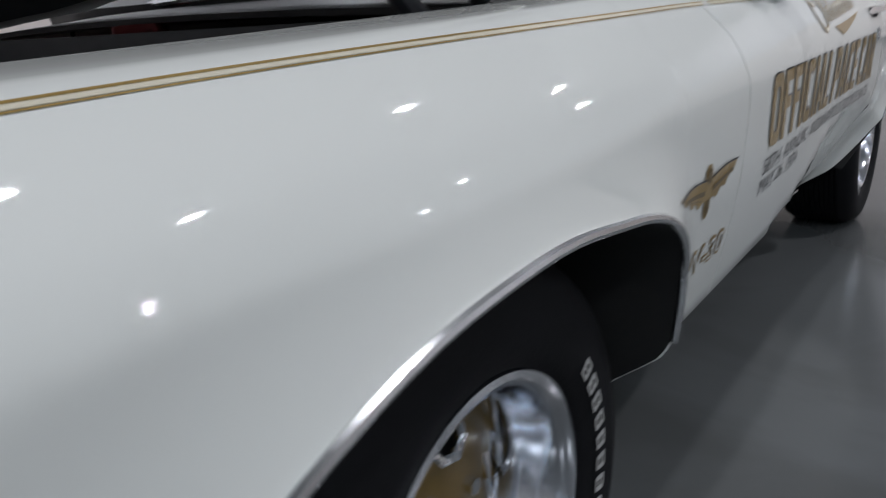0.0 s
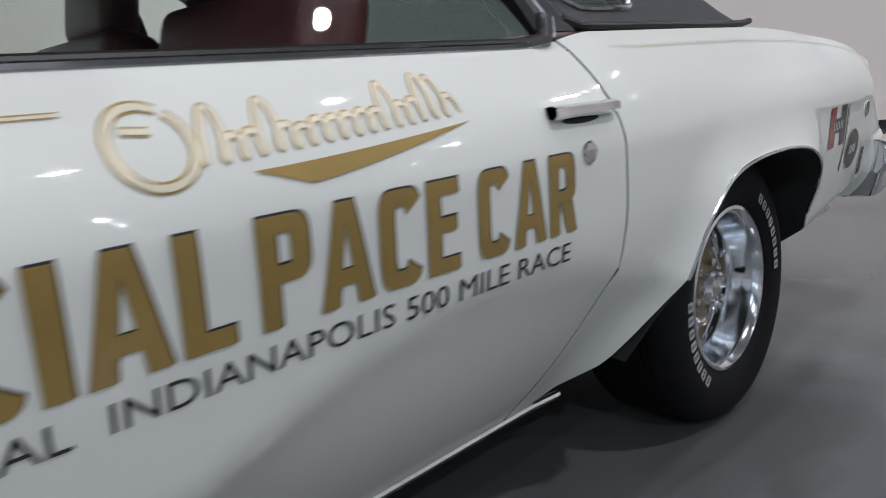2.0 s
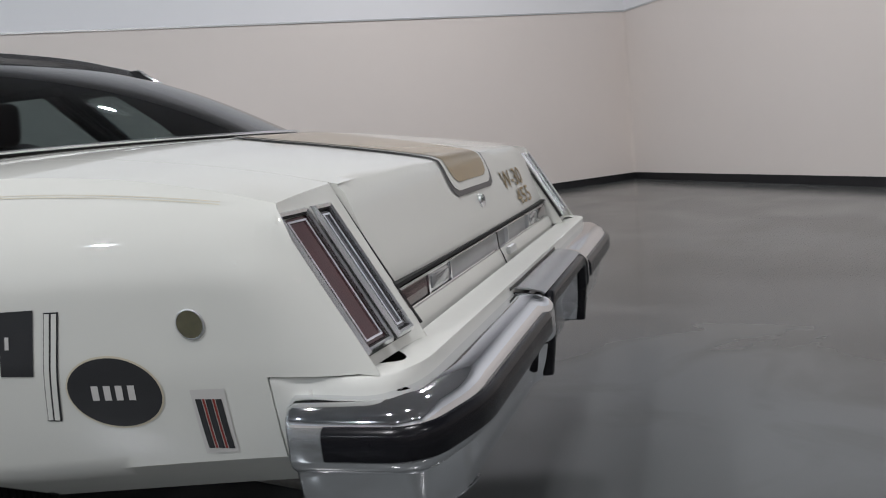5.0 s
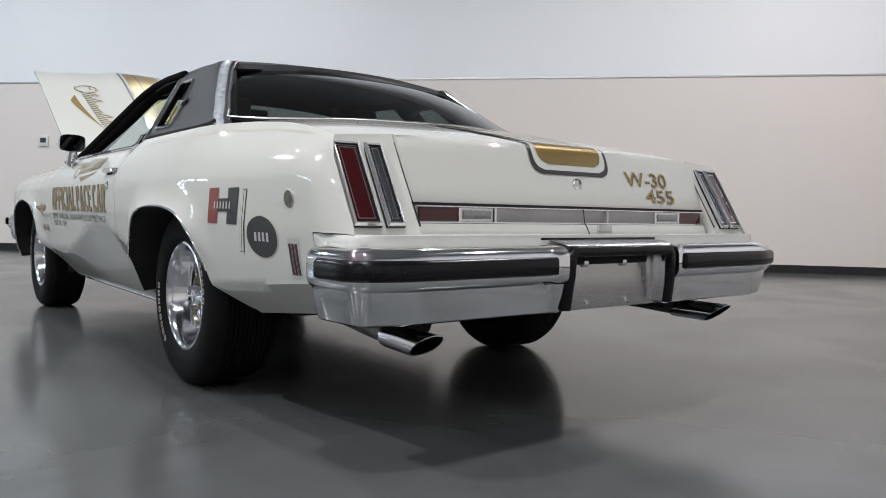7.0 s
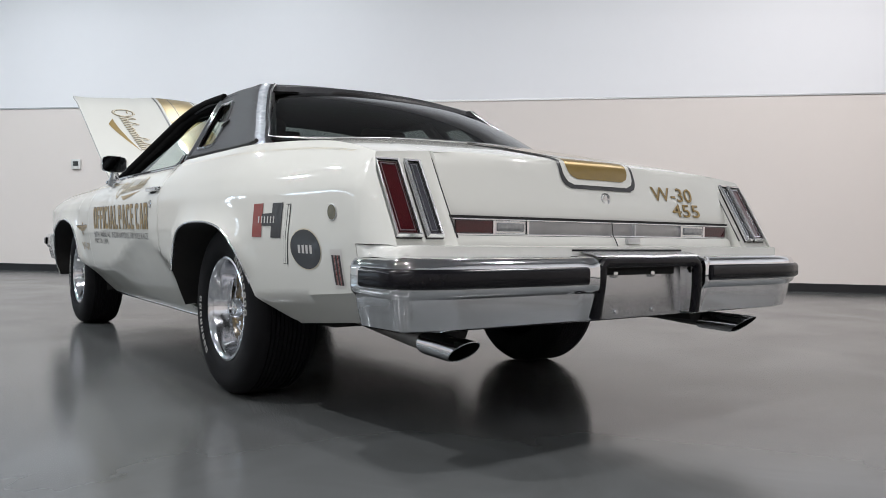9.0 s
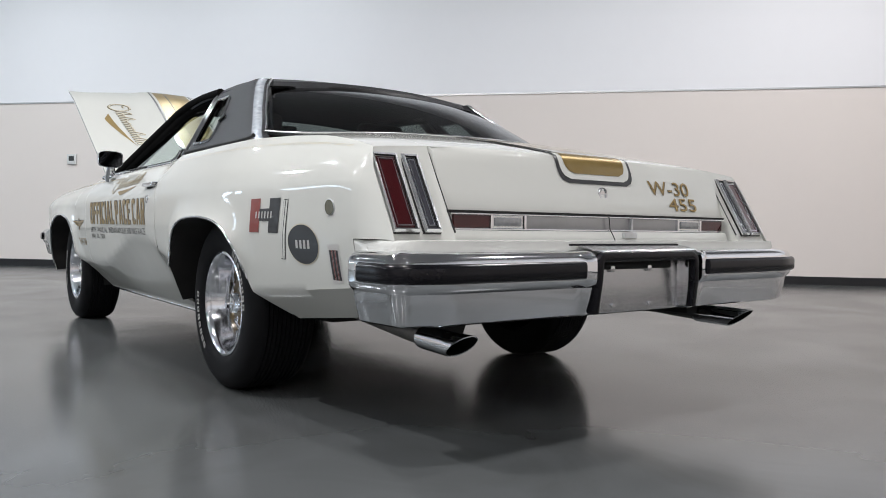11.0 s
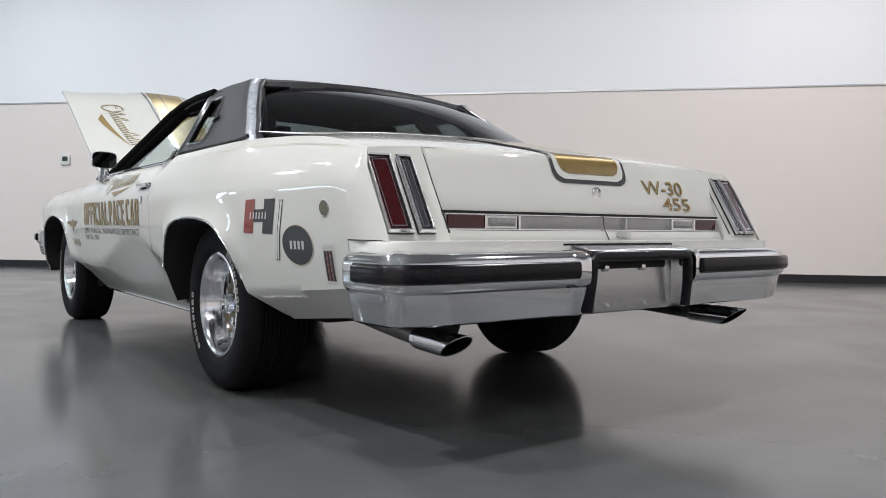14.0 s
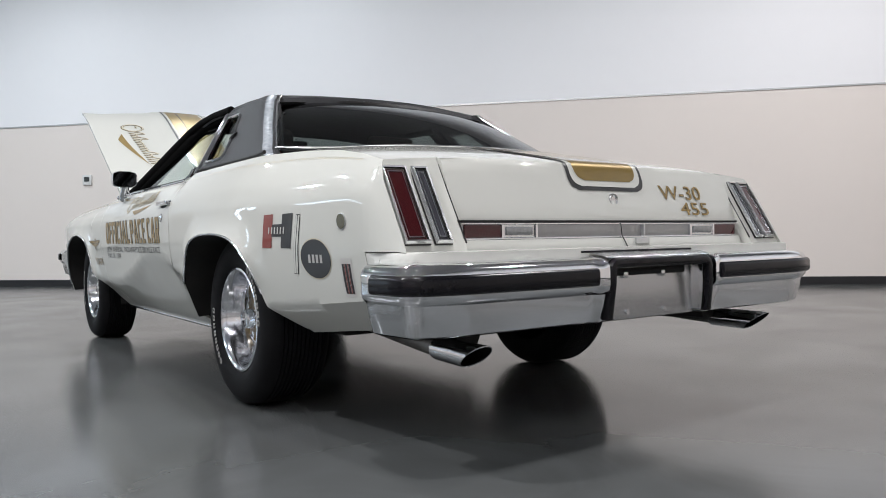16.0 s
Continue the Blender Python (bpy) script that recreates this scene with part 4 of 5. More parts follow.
# small emblem on the sail panel
both("sail_emblem", tube([(2.502, -0.7465, 1.127), (2.492, -0.7505, 1.119), (2.470, -0.7565, 1.110), (2.452, -0.7615, 1.102)], lambda t: 0.0035 + 0.004 * math.sin(math.pi * t), 8), TRIM, CAR, "small dark curved emblem")


# ---- hood, propped open ----
HINGE, TILT = Vector((0.43, 0, 0.935)), radians(30.6)
ALONG, RISE = Vector((-math.cos(TILT), 0, math.sin(TILT))), Vector((math.sin(TILT), 0, math.cos(TILT)))


def hood_reach(y):
    a = abs(y)
    return 1.505 + 0.09 * max(0, 1 - a / 0.66) ** 0.8 + (0.055 * (a - 0.62) / 0.145 if a > 0.62 else 0)


def hood_point(y, s, lift=0.0):
    """A place on the hood's outer skin: y across, s metres from the hinge."""
    bulge = 0.040 * max(0, 1 - (abs(y) / 0.74) ** 2) + 0.018 * max(0, 1 - (abs(y) / 0.30) ** 4)
    drop = 0.05 * max(0, (s - 1.25) / 0.4) ** 2
    return HINGE + ALONG * s + Vector((0, y, 0)) + RISE * (bulge - drop + lift)


rows = [[tuple(hood_point(y, hood_reach(y) * t)) for t in steps(0, 1, 24)] for y in [0.765 * v for v in steps(-1, 1, 40)]]
hood = part("hood", grid(rows), WHITE, CAR, "white hood, propped open", solid=0.018, out=(0, 0, 1))
rows = [[tuple(hood_point(y, hood_reach(y) * t, -0.026 - 0.012 * (1 if 0.08 < t < 0.92 else 0))) for t in (0.03, 0.08, 0.3, 0.6, 0.9, 0.97)] for y in [0.72 * v for v in steps(-1, 1, 16)]]
part("hood_liner", grid(rows), ENGINE, hood, "black insulation pad", solid=0.012, out=(0, 0, 1))
part("hood_frame", tube([tuple(hood_point(-0.715, s, -0.03)) for s in steps(0.02, 1.42, 12)], 0.018, 8), ENGINE, hood, "black inner frame")
for s in (-1, 1):
    part("hinge", tube([(0.34, s * 0.69, 0.86), (0.20, s * 0.69, 0.97), (0.27, s * 0.69, 1.0), (0.06, s * 0.69, 1.085)], 0.016, 8), ENGINE, hood, "black hood hinge")


def hood_patch(inset, s_end, lift):
    rows = []
    for t in steps(0, 1, 20):
        s = 0.02 + (s_end - inset - 0.02) * t
        w = 0.20 - inset - 0.03 * t
        rows.append([tuple(hood_point(w * v, s, lift)) for v in steps(-1, 1, 12)])
    return grid(rows)


part("stripe_outline", hood_patch(0.0, 1.575, 0.0025), BLACK_DECAL, hood, "black stripe outline")
part("stripe_gap", hood_patch(0.014, 1.58, 0.0035), WHITE, hood)
part("stripe", hood_patch(0.032, 1.58, 0.0045), GOLD_PAINT, hood, "wide gold stripe")
part("stripe_line", tube([tuple(hood_point(-0.05, s, 0.004)) for s in steps(0.1, 1.52, 16)], 0.004, 6), BLACK_DECAL, hood)


def scrawl(x0, x1, z0, z1, stroke, head=0.17):
    """A slanted looping brush stroke that stands for a script emblem: a large ring and then a dense row of loops, tall and low."""
    w, h = x1 - x0, z1 - z0
    ring = ribbon(ellipse(x0 + head * w * 0.5, z0 + h * 0.42, head * w * 0.5, h * 0.42, 36, 60, 410), stroke * 1.25)
    bar = ribbon([(x0 + head * w * 0.22, z0 + h * 0.60), (x0 + head * w * 0.55, z0 + h * 0.57)], stroke)
    heights = (0.98, 0.42, 0.44, 0.96, 0.44, 0.36, 0.44, 0.42, 0.42, 0.44, 0.40, 0.92, 0.44, 0.48, 0.98, 0.90, 0.42)
    pts = []
    for k, tall in enumerate(heights):
        for i in range(16):
            a = 2 * math.pi * i / 16
            t = (k + i / 16) / len(heights)
            up = h * 0.62 * tall * (0.5 - 0.5 * math.cos(a))
            pts.append((x0 + (head + 0.01) * w + (0.95 - head) * w * t - 0.013 * w * math.sin(a) + 0.25 * up, z0 + h * (0.17 + 0.22 * t) + up))
    return ring + bar + ribbon(pts, stroke)


def swoosh(x0, xk, x1, z0, zk, z1):
    up = [(x0 + (x1 - x0) * t, z0 + (z1 - z0) * t ** 1.5) for t in steps(0, 1, 12)]
    low = [(xk + (x1 - xk) * t, zk + (z1 - zk) * t ** 1.3) for t in steps(1, 0, 10)]
    return [up + low[1:]]


def on_hood(polys, lift):
    """Drawn with x along the hood from its front edge and z across it."""
    bm = flat(polys)
    for v in bm.verts:
        v.co = hood_point(v.co.z, 1.56 - v.co.x, lift)
    return bm


part("script_shade", on_hood(scrawl(0.325, 1.055, -0.545, -0.365, 0.017), 0.002), GOLD_DARK, hood, "dark looping script emblem")
part("script", on_hood(scrawl(0.321, 1.051, -0.541, -0.361, 0.009), 0.003), GOLD_LIGHT, hood, "pale gold looping script emblem")
part("script_swoosh", on_hood(swoosh(0.50, 0.60, 1.07, -0.570, -0.615, -0.475), 0.002), GOLD, hood, "gold swoosh")

# ---- nose, cowl and engine bay ----
rows = [[(0.37 + 0.19 * (1 - (abs(y) / 0.8) ** 2) * t + 0.45 * t * (abs(y) / 0.8) ** 4, y, 0.925 + 0.02 * t - 0.02 * (abs(y) / 0.8) ** 2) for t in steps(0, 1, 4)] for y in steps(-0.79, 0.79, 20)]
part("cowl", grid(rows), TRIM, CAR, "black cowl panel", solid=0.01)
bm = bmesh.new()
box(bm, (-0.95, -0.76, 0.50), (0.36, -0.735, 0.878))
box(bm, (-0.95, 0.735, 0.50), (0.36, 0.76, 0.878))
box(bm, (0.33, -0.73, 0.45), (0.36, 0.73, 0.90))
box(bm, (-0.96, -0.78, 0.45), (-0.90, 0.78, 0.84))
part("engine_bay", bm, ENGINE, CAR, "black inner fenders and firewall", False)
bm = box(bmesh.new(), (-0.55, -0.24, 0.35), (0.22, 0.24, 0.74), 0.03)
for s in (-1, 1):
    box(bm, (-0.45, s * 0.30 - 0.09, 0.62), (0.12, s * 0.30 + 0.09, 0.74), 0.03)
eng = part("engine", bm, ENGINE, CAR, "black V8 engine")
bm = lathe([(0.0, 0.06), (0.17, 0.055), (0.19, 0.03), (0.19, -0.03), (0.0, -0.03)], 32)
bmesh.ops.rotate(bm, verts=bm.verts, matrix=Matrix.Rotation(radians(90), 3, "X"))
bmesh.ops.translate(bm, verts=bm.verts, vec=(-0.2, 0, 0.80))
part("air_cleaner", bm, ENGINE, eng, "black round air cleaner")
rows = [[(-1.06 - 0.02 * (1 - (abs(y) / 0.85) ** 2), y, z) for z in steps(0.50, 0.83, 4)] for y in steps(-0.85, 0.85, 14)]
part("grille_panel", grid(rows), TRIM, CAR, "dark grille panel", solid=0.02)
for s in (-1, 1):
    for y in (0.46, 0.66):
        bm = lathe([(0.0, -0.01), (0.08, 0.0), (0.09, 0.02), (0.09, 0.05)], 24)
        bmesh.ops.rotate(bm, verts=bm.verts, matrix=Matrix.Rotation(radians(-90), 3, "Z"))
        bmesh.ops.translate(bm, verts=bm.verts, vec=(-1.10, s * y, 0.69))
        part("headlamp", bm, LENS_CLEAR, CAR, "round headlamp")
nose = plan([(-0.56, -0.965), (-0.95, -0.935), (-1.12, -0.72), (-1.17, 0.0), (-1.12, 0.72), (-0.95, 0.935), (-0.56, 0.965)])
ns = 1 if nose[1][len(nose[1]) // 2].x < 0 else -1
bm = sweep(nose, [(o, z + 0.02) for o, z in BUMPER], ns)
bm.verts.ensure_lookup_table()
n = len(BUMPER)
bm.faces.new(bm.verts[:n]), bm.faces.new(list(bm.verts)[-n:])
fb = part("front_bumper", bm, CHROME_DULL, CAR, "chrome front bumper", solid=0.003)
nose = plan([(-0.78, -0.948), (-0.95, -0.935), (-1.12, -0.72), (-1.17, 0.0), (-1.12, 0.72), (-0.95, 0.935), (-0.78, 0.948)])
part("rub_strip", sweep(nose, [(o, z + 0.02) for o, z in STRIP], ns), BUMPER_RUBBER, fb, "black rubber rub strip")
both("side_marker", conform(flat([[(-0.80, 0.60), (-0.66, 0.60), (-0.66, 0.645), (-0.80, 0.645)]]), 0.004), LENS_AMBER, CAR, "small front side marker")

# ---- wheel wells, underbody, exhaust ----
for pts in (FRONT_ARCH, REAR_ARCH):
    rows = [[(x, -(half(x, max(z, 0.30)) - 0.003), z + 0.001), (x, -0.80, z + 0.01), (x, -0.60, z + 0.02), (x, -0.58, z + 0.02)] for x, z in pts]
    mid_x = (pts[0][0] + pts[-1][0]) / 2
    bm = grid(rows)
    grid([[(x, -0.59, z + 0.02) for x, z in pts], [(mid_x + (x - mid_x) * 0.5, -0.59, 0.30) for x, z in pts]], bm=bm)
    both("wheel_well", bm, UNDER, CAR, "black wheel well", solid=0.004)
    lip = [(x, -(half(x, max(z, 0.29)) + 0.001), z) for x, z in pts if z > (0.45 if x > 0.2 else 0.335)]
    fine = []
    for a, b in zip(lip, lip[1:]):
        fine += [tuple(a[k] + (b[k] - a[k]) * t for k in range(3)) for t in (0, 0.5)]
    both("arch_moulding", tube(fine + [lip[-1]], 0.0060 if pts is FRONT_ARCH else 0.0042, 8), CHROME_DULL, CAR, "thin bright wheel arch moulding")
bm = box(bmesh.new(), (-0.90, -0.60, 0.28), (3.2, 0.60, 0.37), 0.02)
box(bm, (0.50, -0.70, 0.24), (2.28, 0.70, 0.36), 0.01)
box(bm, (3.25, -0.74, 0.425), (3.93, 0.74, 0.47), 0.01)
part("floor_pan", bm, UNDER, CAR, "black underbody", False)
part("fuel_tank", box(bmesh.new(), (3.30, -0.42, 0.345), (3.95, 0.42, 0.45), 0.04), UNDER, CAR, "black fuel tank")
part("rear_axle", tube([(2.845, -0.75, 0.335), (2.845, 0.75, 0.335)], 0.045, 12), UNDER, CAR)
bm = bmesh.new()
bmesh.ops.create_uvsphere(bm, u_segments=20, v_segments=12, radius=0.13)
bmesh.ops.translate(bm, verts=bm.verts, vec=(2.86, 0.02, 0.335))
part("differential", bm, UNDER, CAR)
both("frame_rail", tube([(3.15, -0.55, 0.37), (3.6, -0.56, 0.36), (3.95, -0.58, 0.36)], 0.045, 8), UNDER, CAR)
both("rocker_moulding", tube([(x, -(half(x, 0.240) + 0.002), 0.237) for x in steps(0.47, 2.265, 20)], 0.008, 8), CHROME_DULL, CAR, "thin bright rocker moulding")
both("hanger", tube([(3.42, -0.70, 0.40), (3.43, -0.70, 0.33)], 0.035, 12), UNDER, CAR)


def exhaust():
    pipe = [(2.9, -0.52, 0.33), (3.2, -0.60, 0.36), (3.45, -0.625, 0.355), (3.80, -0.652, 0.330), (3.93, -0.661, 0.322)]
    both("exhaust_pipe", tube(pipe, 0.030, 14), STEEL, CAR, "dark exhaust pipe")
    a, b = Vector((3.915, -0.660, 0.322)), Vector((4.100, -0.668, 0.318))
    d = (b - a).normalized()
    u = (Vector((0, 0, 1)) - d * d.z).normalized()
    side = d.cross(u)

    def loop(t, r, slash):
        return [tuple(a + (b - a) * t + d * (slash * q) + side * c * r * 1.12 + u * q * r * 0.92) for c, q in ((math.cos(2 * math.pi * k / 28), math.sin(2 * math.pi * k / 28)) for k in range(28))]

    outer_skin = grid([loop(0.0, 0.032, 0), loop(0.03, 0.0385, 0), loop(0.97, 0.0395, 0.045), loop(1.0, 0.0395, 0.045), loop(1.0, 0.0360, 0.045)], close=True)
    bore = grid([loop(1.0, 0.0360, 0.045), loop(0.80, 0.0350, 0.02), loop(0.45, 0.0340, 0)], close=True)
    bore.verts.ensure_lookup_table()
    bore.faces.new(list(bore.verts)[-28:])
    inner = mirrored(bore)
    for tip, hole in zip(both("exhaust_tip", outer_skin, CHROME, CAR, "slash-cut chrome exhaust tip"), (bore, inner)):
        part("bore", hole, MATTE, tip, "matte black inside of the tip")


exhaust()


# ---- wheels ----
def tyre_mark(r0, r1, a0, step, y):
    """One raised mark on the sidewall: a rounded frame with a bar across."""
    cols, rings = (0, 0.22, 0.5, 0.72), (0, 0.2, 0.42, 0.58, 0.8, 1)
    rows = []
    for q in rings:
        squeeze = 0.12 if q in (0, 1) else 0.0
        rows.append([((r0 + (r1 - r0) * q) * math.cos(radians(a0 + step * (c * (1 - squeeze) + 0.36 * squeeze))), y, (r0 + (r1 - r0) * q) * math.sin(radians(a0 + step * (c * (1 - squeeze) + 0.36 * squeeze)))) for c in cols])
    return grid(rows, keep=lambda i, j: j in (0, 2) or i in (0, 2, 4))


def wheel():
    R = 0.337
    barrel = [(0.146, 0.09), (0.156, 0.05), (0.161, -0.035), (0.168, -0.052), (0.175, -0.075), (0.181, -0.100), (0.188, -0.117), (0.197, -0.123), (0.205, -0.121), (0.208, -0.112), (0.206, -0.10)]
    w = part("wheel", lathe(barrel, 96), CHROME_RIM, CAR, "deep chrome rim with gold five-spoke centre")
    prof = [(0.197, -0.095), (0.207, -0.116), (0.215, -0.126), (0.245, -0.134), (0.280, -0.136), (0.305, -0.130), (0.322, -0.117), (0.330, -0.104), (0.335, -0.090)]
    for y in steps(-0.085, 0.085, 10):
        prof += [(R, y)]
        if y < 0.08:
            prof += [(R, y + 0.012), (R - 0.007, y + 0.0125), (R - 0.007, y + 0.0155)]
    prof += [(0.335, 0.095), (0.322, 0.117), (0.280, 0.136), (0.213, 0.126), (0.195, 0.095)]
    tyre = part("tyre", lathe(prof, 72), RUBBER, w, "black tyre with raised white lettering")
    for start, step, count in ((66, -7.4, 8), (240, -7.4, 8)):
        for i in range(count):
            part("raised_mark", tyre_mark(0.236, 0.260, start + i * step, step, -0.1362), TYRE_WHITE, w, "worn white raised mark on the sidewall" if i == 0 else "", False)
    # gold disc with five openings
    n, rr = 150, [0.030, 0.048, 0.066, 0.078, 0.092, 0.100, 0.108, 0.116, 0.126, 0.136, 0.145, 0.152, 0.158, 0.163]

    def dish(r):
        return -0.014 - 0.034 * max(0, 1 - ((r - 0.062) / 0.085) ** 2) if r > 0.062 else -0.048 - 0.010 * (0.062 - r) / 0.03

    def hole(k, i):
        a = (k + 0.5) * 360 / n % 72 - 36
        r = (rr[i] + rr[i + 1]) / 2
        return 0.092 < r < 0.154 and r * math.sin(radians(abs(a))) < float(np.interp(r, (0.092, 0.108, 0.140, 0.154), (0.015, 0.033, 0.036, 0.020)))

    rows = [[(r * math.cos(2 * math.pi * k / n), dish(r), r * math.sin(2 * math.pi * k / n)) for k in range(n)] for r in rr]
    disc = part("spoke_disc", grid(rows, keep=lambda i, k: not hole(k, i), close=True), WHEEL_GOLD, w, "gold five-spoke disc", solid=0.008)
    for q in range(5):
        mid_a = 36 + 72 * q
        corners = [(0.091, -0.014), (0.091, 0.014), (0.108, 0.034), (0.140, 0.037), (0.153, 0.021), (0.153, -0.021), (0.140, -0.037), (0.108, -0.034)]
        c, d = math.cos(radians(mid_a)), math.sin(radians(mid_a))
        pts = [(r * c - w_ * d, dish(math.hypot(r, w_)) - 0.003, r * d + w_ * c) for r, w_ in corners]
        part("opening_trim", tube(pts, 0.0066, 8, closed=True), CHROME, w)
        a = radians(72 * q)
        lug = tube([(0.063 * math.cos(a), -0.042, 0.063 * math.sin(a)), (0.063 * math.cos(a), -0.064, 0.063 * math.sin(a))], 0.011, 6)
        part("lug_nut", lug, CHROME, w, "", False)
    part("drum", lathe([(0.0, 0.014), (0.146, 0.014), (0.152, 0.025), (0.146, 0.088)], 40), UNDER, w, "black brake drum")
    cap = lathe([(0.040, -0.055), (0.040, -0.080), (0.037, -0.090), (0.030, -0.094), (0.028, -0.088), (0.020, -0.089), (0.0, -0.092)], 40)
    hub = part("hub_cap", cap, CHROME, w, "chrome hub cap")
    part("valve", tube([(0.166, -0.060, 0.03), (0.160, -0.084, 0.028)], 0.005, 6), RUBBER, w)
    return w


w0 = wheel()
w0.matrix_basis = pose(2.834, -0.757, 0.337, 0, 10, 0)
copy_thing(w0, pose(0.085, -0.793, 0.337, 0, 30, 0) @ Matrix.Diagonal((1, 0.88, 1, 1)))
copy_thing(w0, pose(2.834, 0.757, 0.337, 0, 40, 180))
copy_thing(w0, pose(0.085, 0.793, 0.337, 0, 10, 180) @ Matrix.Diagonal((1, 0.88, 1, 1)))


# ---- lettering and emblems on the left side, and again on the right ----
def words(name, text, x0, x1, z0, z1, mat, label, bold=0.0, lift=0.0016, slant=0.0):
    part(name, conform(lettering(text, x0, x1, z0, z1, bold, slant), lift), mat, CAR, label, False)
    mir = lettering(text, -x1, -x0, z0, z1, bold, slant)
    for v in mir.verts:
        v.co.x = -v.co.x
    for v in mir.verts:
        v.co.x = x0 + x1 - (x0 + x1 - v.co.x)
    part(name, conform(mir, lift, 1), mat, CAR, label, False)


WIDTHS = {"O": 1.0, "F": 0.82, "I": 0.36, "C": 0.98, "A": 1.10, "L": 0.78, "P": 0.94, "E": 0.82, "R": 0.98}


def block_letter(ch, x, w, z0, h, s):
    """One heavy condensed capital, as pieces that butt against each other: left edge x, width w, stroke s."""
    def rect(a, b, c, d):
        return [(x + a, z0 + c), (x + b, z0 + c), (x + b, z0 + d), (x + a, z0 + d)]

    def band(a0, a1, lo, hi, left_open=False):
        """Part of a rounded frame between two angles."""
        cx, cz, rx, rz = x + w / 2, z0 + (lo + hi) / 2, w / 2, (hi - lo) / 2
        e = 0.42 if not left_open else 0.5
        loops = []
        for ang in steps(a0, a1, 36):
            c, q = math.cos(radians(ang)), math.sin(radians(ang))
            c, q = math.copysign(abs(c) ** e, c), math.copysign(abs(q) ** e, q)
            loops.append(((cx + rx * c, cz + rz * q), (cx + (rx - s) * c, cz + (rz - s * 0.86) * q)))
        return [[p[0], r[0], r[1], p[1]] for p, r in zip(loops, loops[1:])]

    bar = s * 0.80
    if ch == "O":
        return band(0, 360, 0, h)
    if ch == "C":
        return band(28, 332, 0, h)
    if ch == "I":
        return [rect(0, w, 0, h)]
    if ch == "L":
        return [rect(0, s, 0, h), rect(s, w, 0, bar)]
    if ch in "FE":
        out = [rect(0, s, 0, h), rect(s, w, h - bar, h), rect(s, w * 0.92, h * 0.44, h * 0.44 + bar)]
        return out + ([rect(s, w, 0, bar)] if ch == "E" else [])
    if ch == "A":
        left = [(x, z0), (x + s, z0), (x + w * 0.5, z0 + h * 0.80), (x + w * 0.5, z0 + h), (x + w * 0.5 - s * 0.56, z0 + h)]
        right = [(2 * x + w - p, z) for p, z in left][::-1]
        k0, k1 = 0.20, 0.36
        edge = [x + s + (w * 0.5 - s) * k / 0.80 for k in (k0, k1)]
        return [left, right, [(edge[0], z0 + h * k0), (2 * x + w - edge[0], z0 + h * k0), (2 * x + w - edge[1], z0 + h * k1), (edge[1], z0 + h * k1)]]
    lo = h * 0.40
    bowl = [rect(0, s, 0, h), rect(s, w * 0.55, h - bar, h), rect(s, w * 0.55, lo, lo + bar)]
    cx, cz, rx, rz = x + w * 0.55, z0 + (h + lo) / 2, w * 0.45, (h - lo) / 2
    loops = []
    for ang in steps(-90, 90, 18):
        c, q = abs(math.cos(radians(ang))) ** 0.5, math.copysign(abs(math.sin(radians(ang))) ** 0.5, ang)
        loops.append(((cx + rx * c, cz + rz * q), (cx + (rx - s) * c, cz + (rz - bar) * q)))
    bowl += [[p[0], r[0], r[1], p[1]] for p, r in zip(loops, loops[1:])]
    if ch == "R":
        bowl.append([(x + w * 0.42, z0 + lo), (x + w - s * 0.98, z0), (x + w + s * 0.06, z0), (x + w * 0.86, z0 + lo)])
    return bowl


def block_words(text, x0, x1, z0, z1, grow=0.0):
    """A heavy condensed word fitted between x0 and x1; one list of pieces for each letter."""
    gap = 0.15
    unit = (x1 - x0) / (sum(WIDTHS[c] for c in text) + gap * (len(text) - 1))
    out, at = [], x0
    for c in text:
        w = WIDTHS[c] * unit
        out.append(block_letter(c, at - grow, w + 2 * grow, z0 - grow, z1 - z0 + 2 * grow, 0.345 * unit + 2 * grow))
        at += w + gap * unit
    return out


for x0, x1, text in ((0.889, 1.440, "OFFICIAL"), (1.472, 1.783, "PACE"), (1.822, 2.052, "CAR")):
    for name, mat, label, grow, lift, dx, dz in (("letter_shade", BLACK_DECAL, "black drop shadow of the lettering", 0.0008, 0.0012, 0.0022, 0.0020), ("letter", GOLD, "large gold block capital", 0.0, 0.0022, 0.0, 0.0)):
        for pieces in block_words(text, x0, x1, 0.643, 0.767, grow):
            shape = [[(px + dx, pz + dz) for px, pz in piece] for piece in pieces]
            part(name, conform(flat(shape), lift), mat, CAR, label, False)
        for pieces in block_words(text, -x1, -x0, 0.643, 0.767, grow):
            shape = [[(-px + dx, pz + dz) for px, pz in piece] for piece in pieces]
            part(name, conform(flat(shape), lift, 1), mat, CAR, label, False)


def ink(text):
    """Left and right end of a text in the built-in face."""
    cu = bpy.data.curves.new("words", "FONT")
    cu.body = text
    ob = bpy.data.objects.new("words", cu)
    xs = [v.co.x for v in ob.to_mesh().vertices]
    ob.to_mesh_clear()
    bpy.data.objects.remove(ob)
    return min(xs), max(xs)


def line_of_words(name, text, x0, x1, z0, z1):
    a, b = ink(text)
    at = 0
    for word in text.split():
        at = text.index(word, at)
        hi = ink(text[:at + len(word)])[1]
        wa, wb = ink(word)
        at += len(word)
        fit = [x0 + (v - a) / (b - a) * (x1 - x0) for v in (hi - (wb - wa), hi)]
        words(name, word, fit[0], fit[1], z0, z1, BLACK_DECAL, "small black lettering")


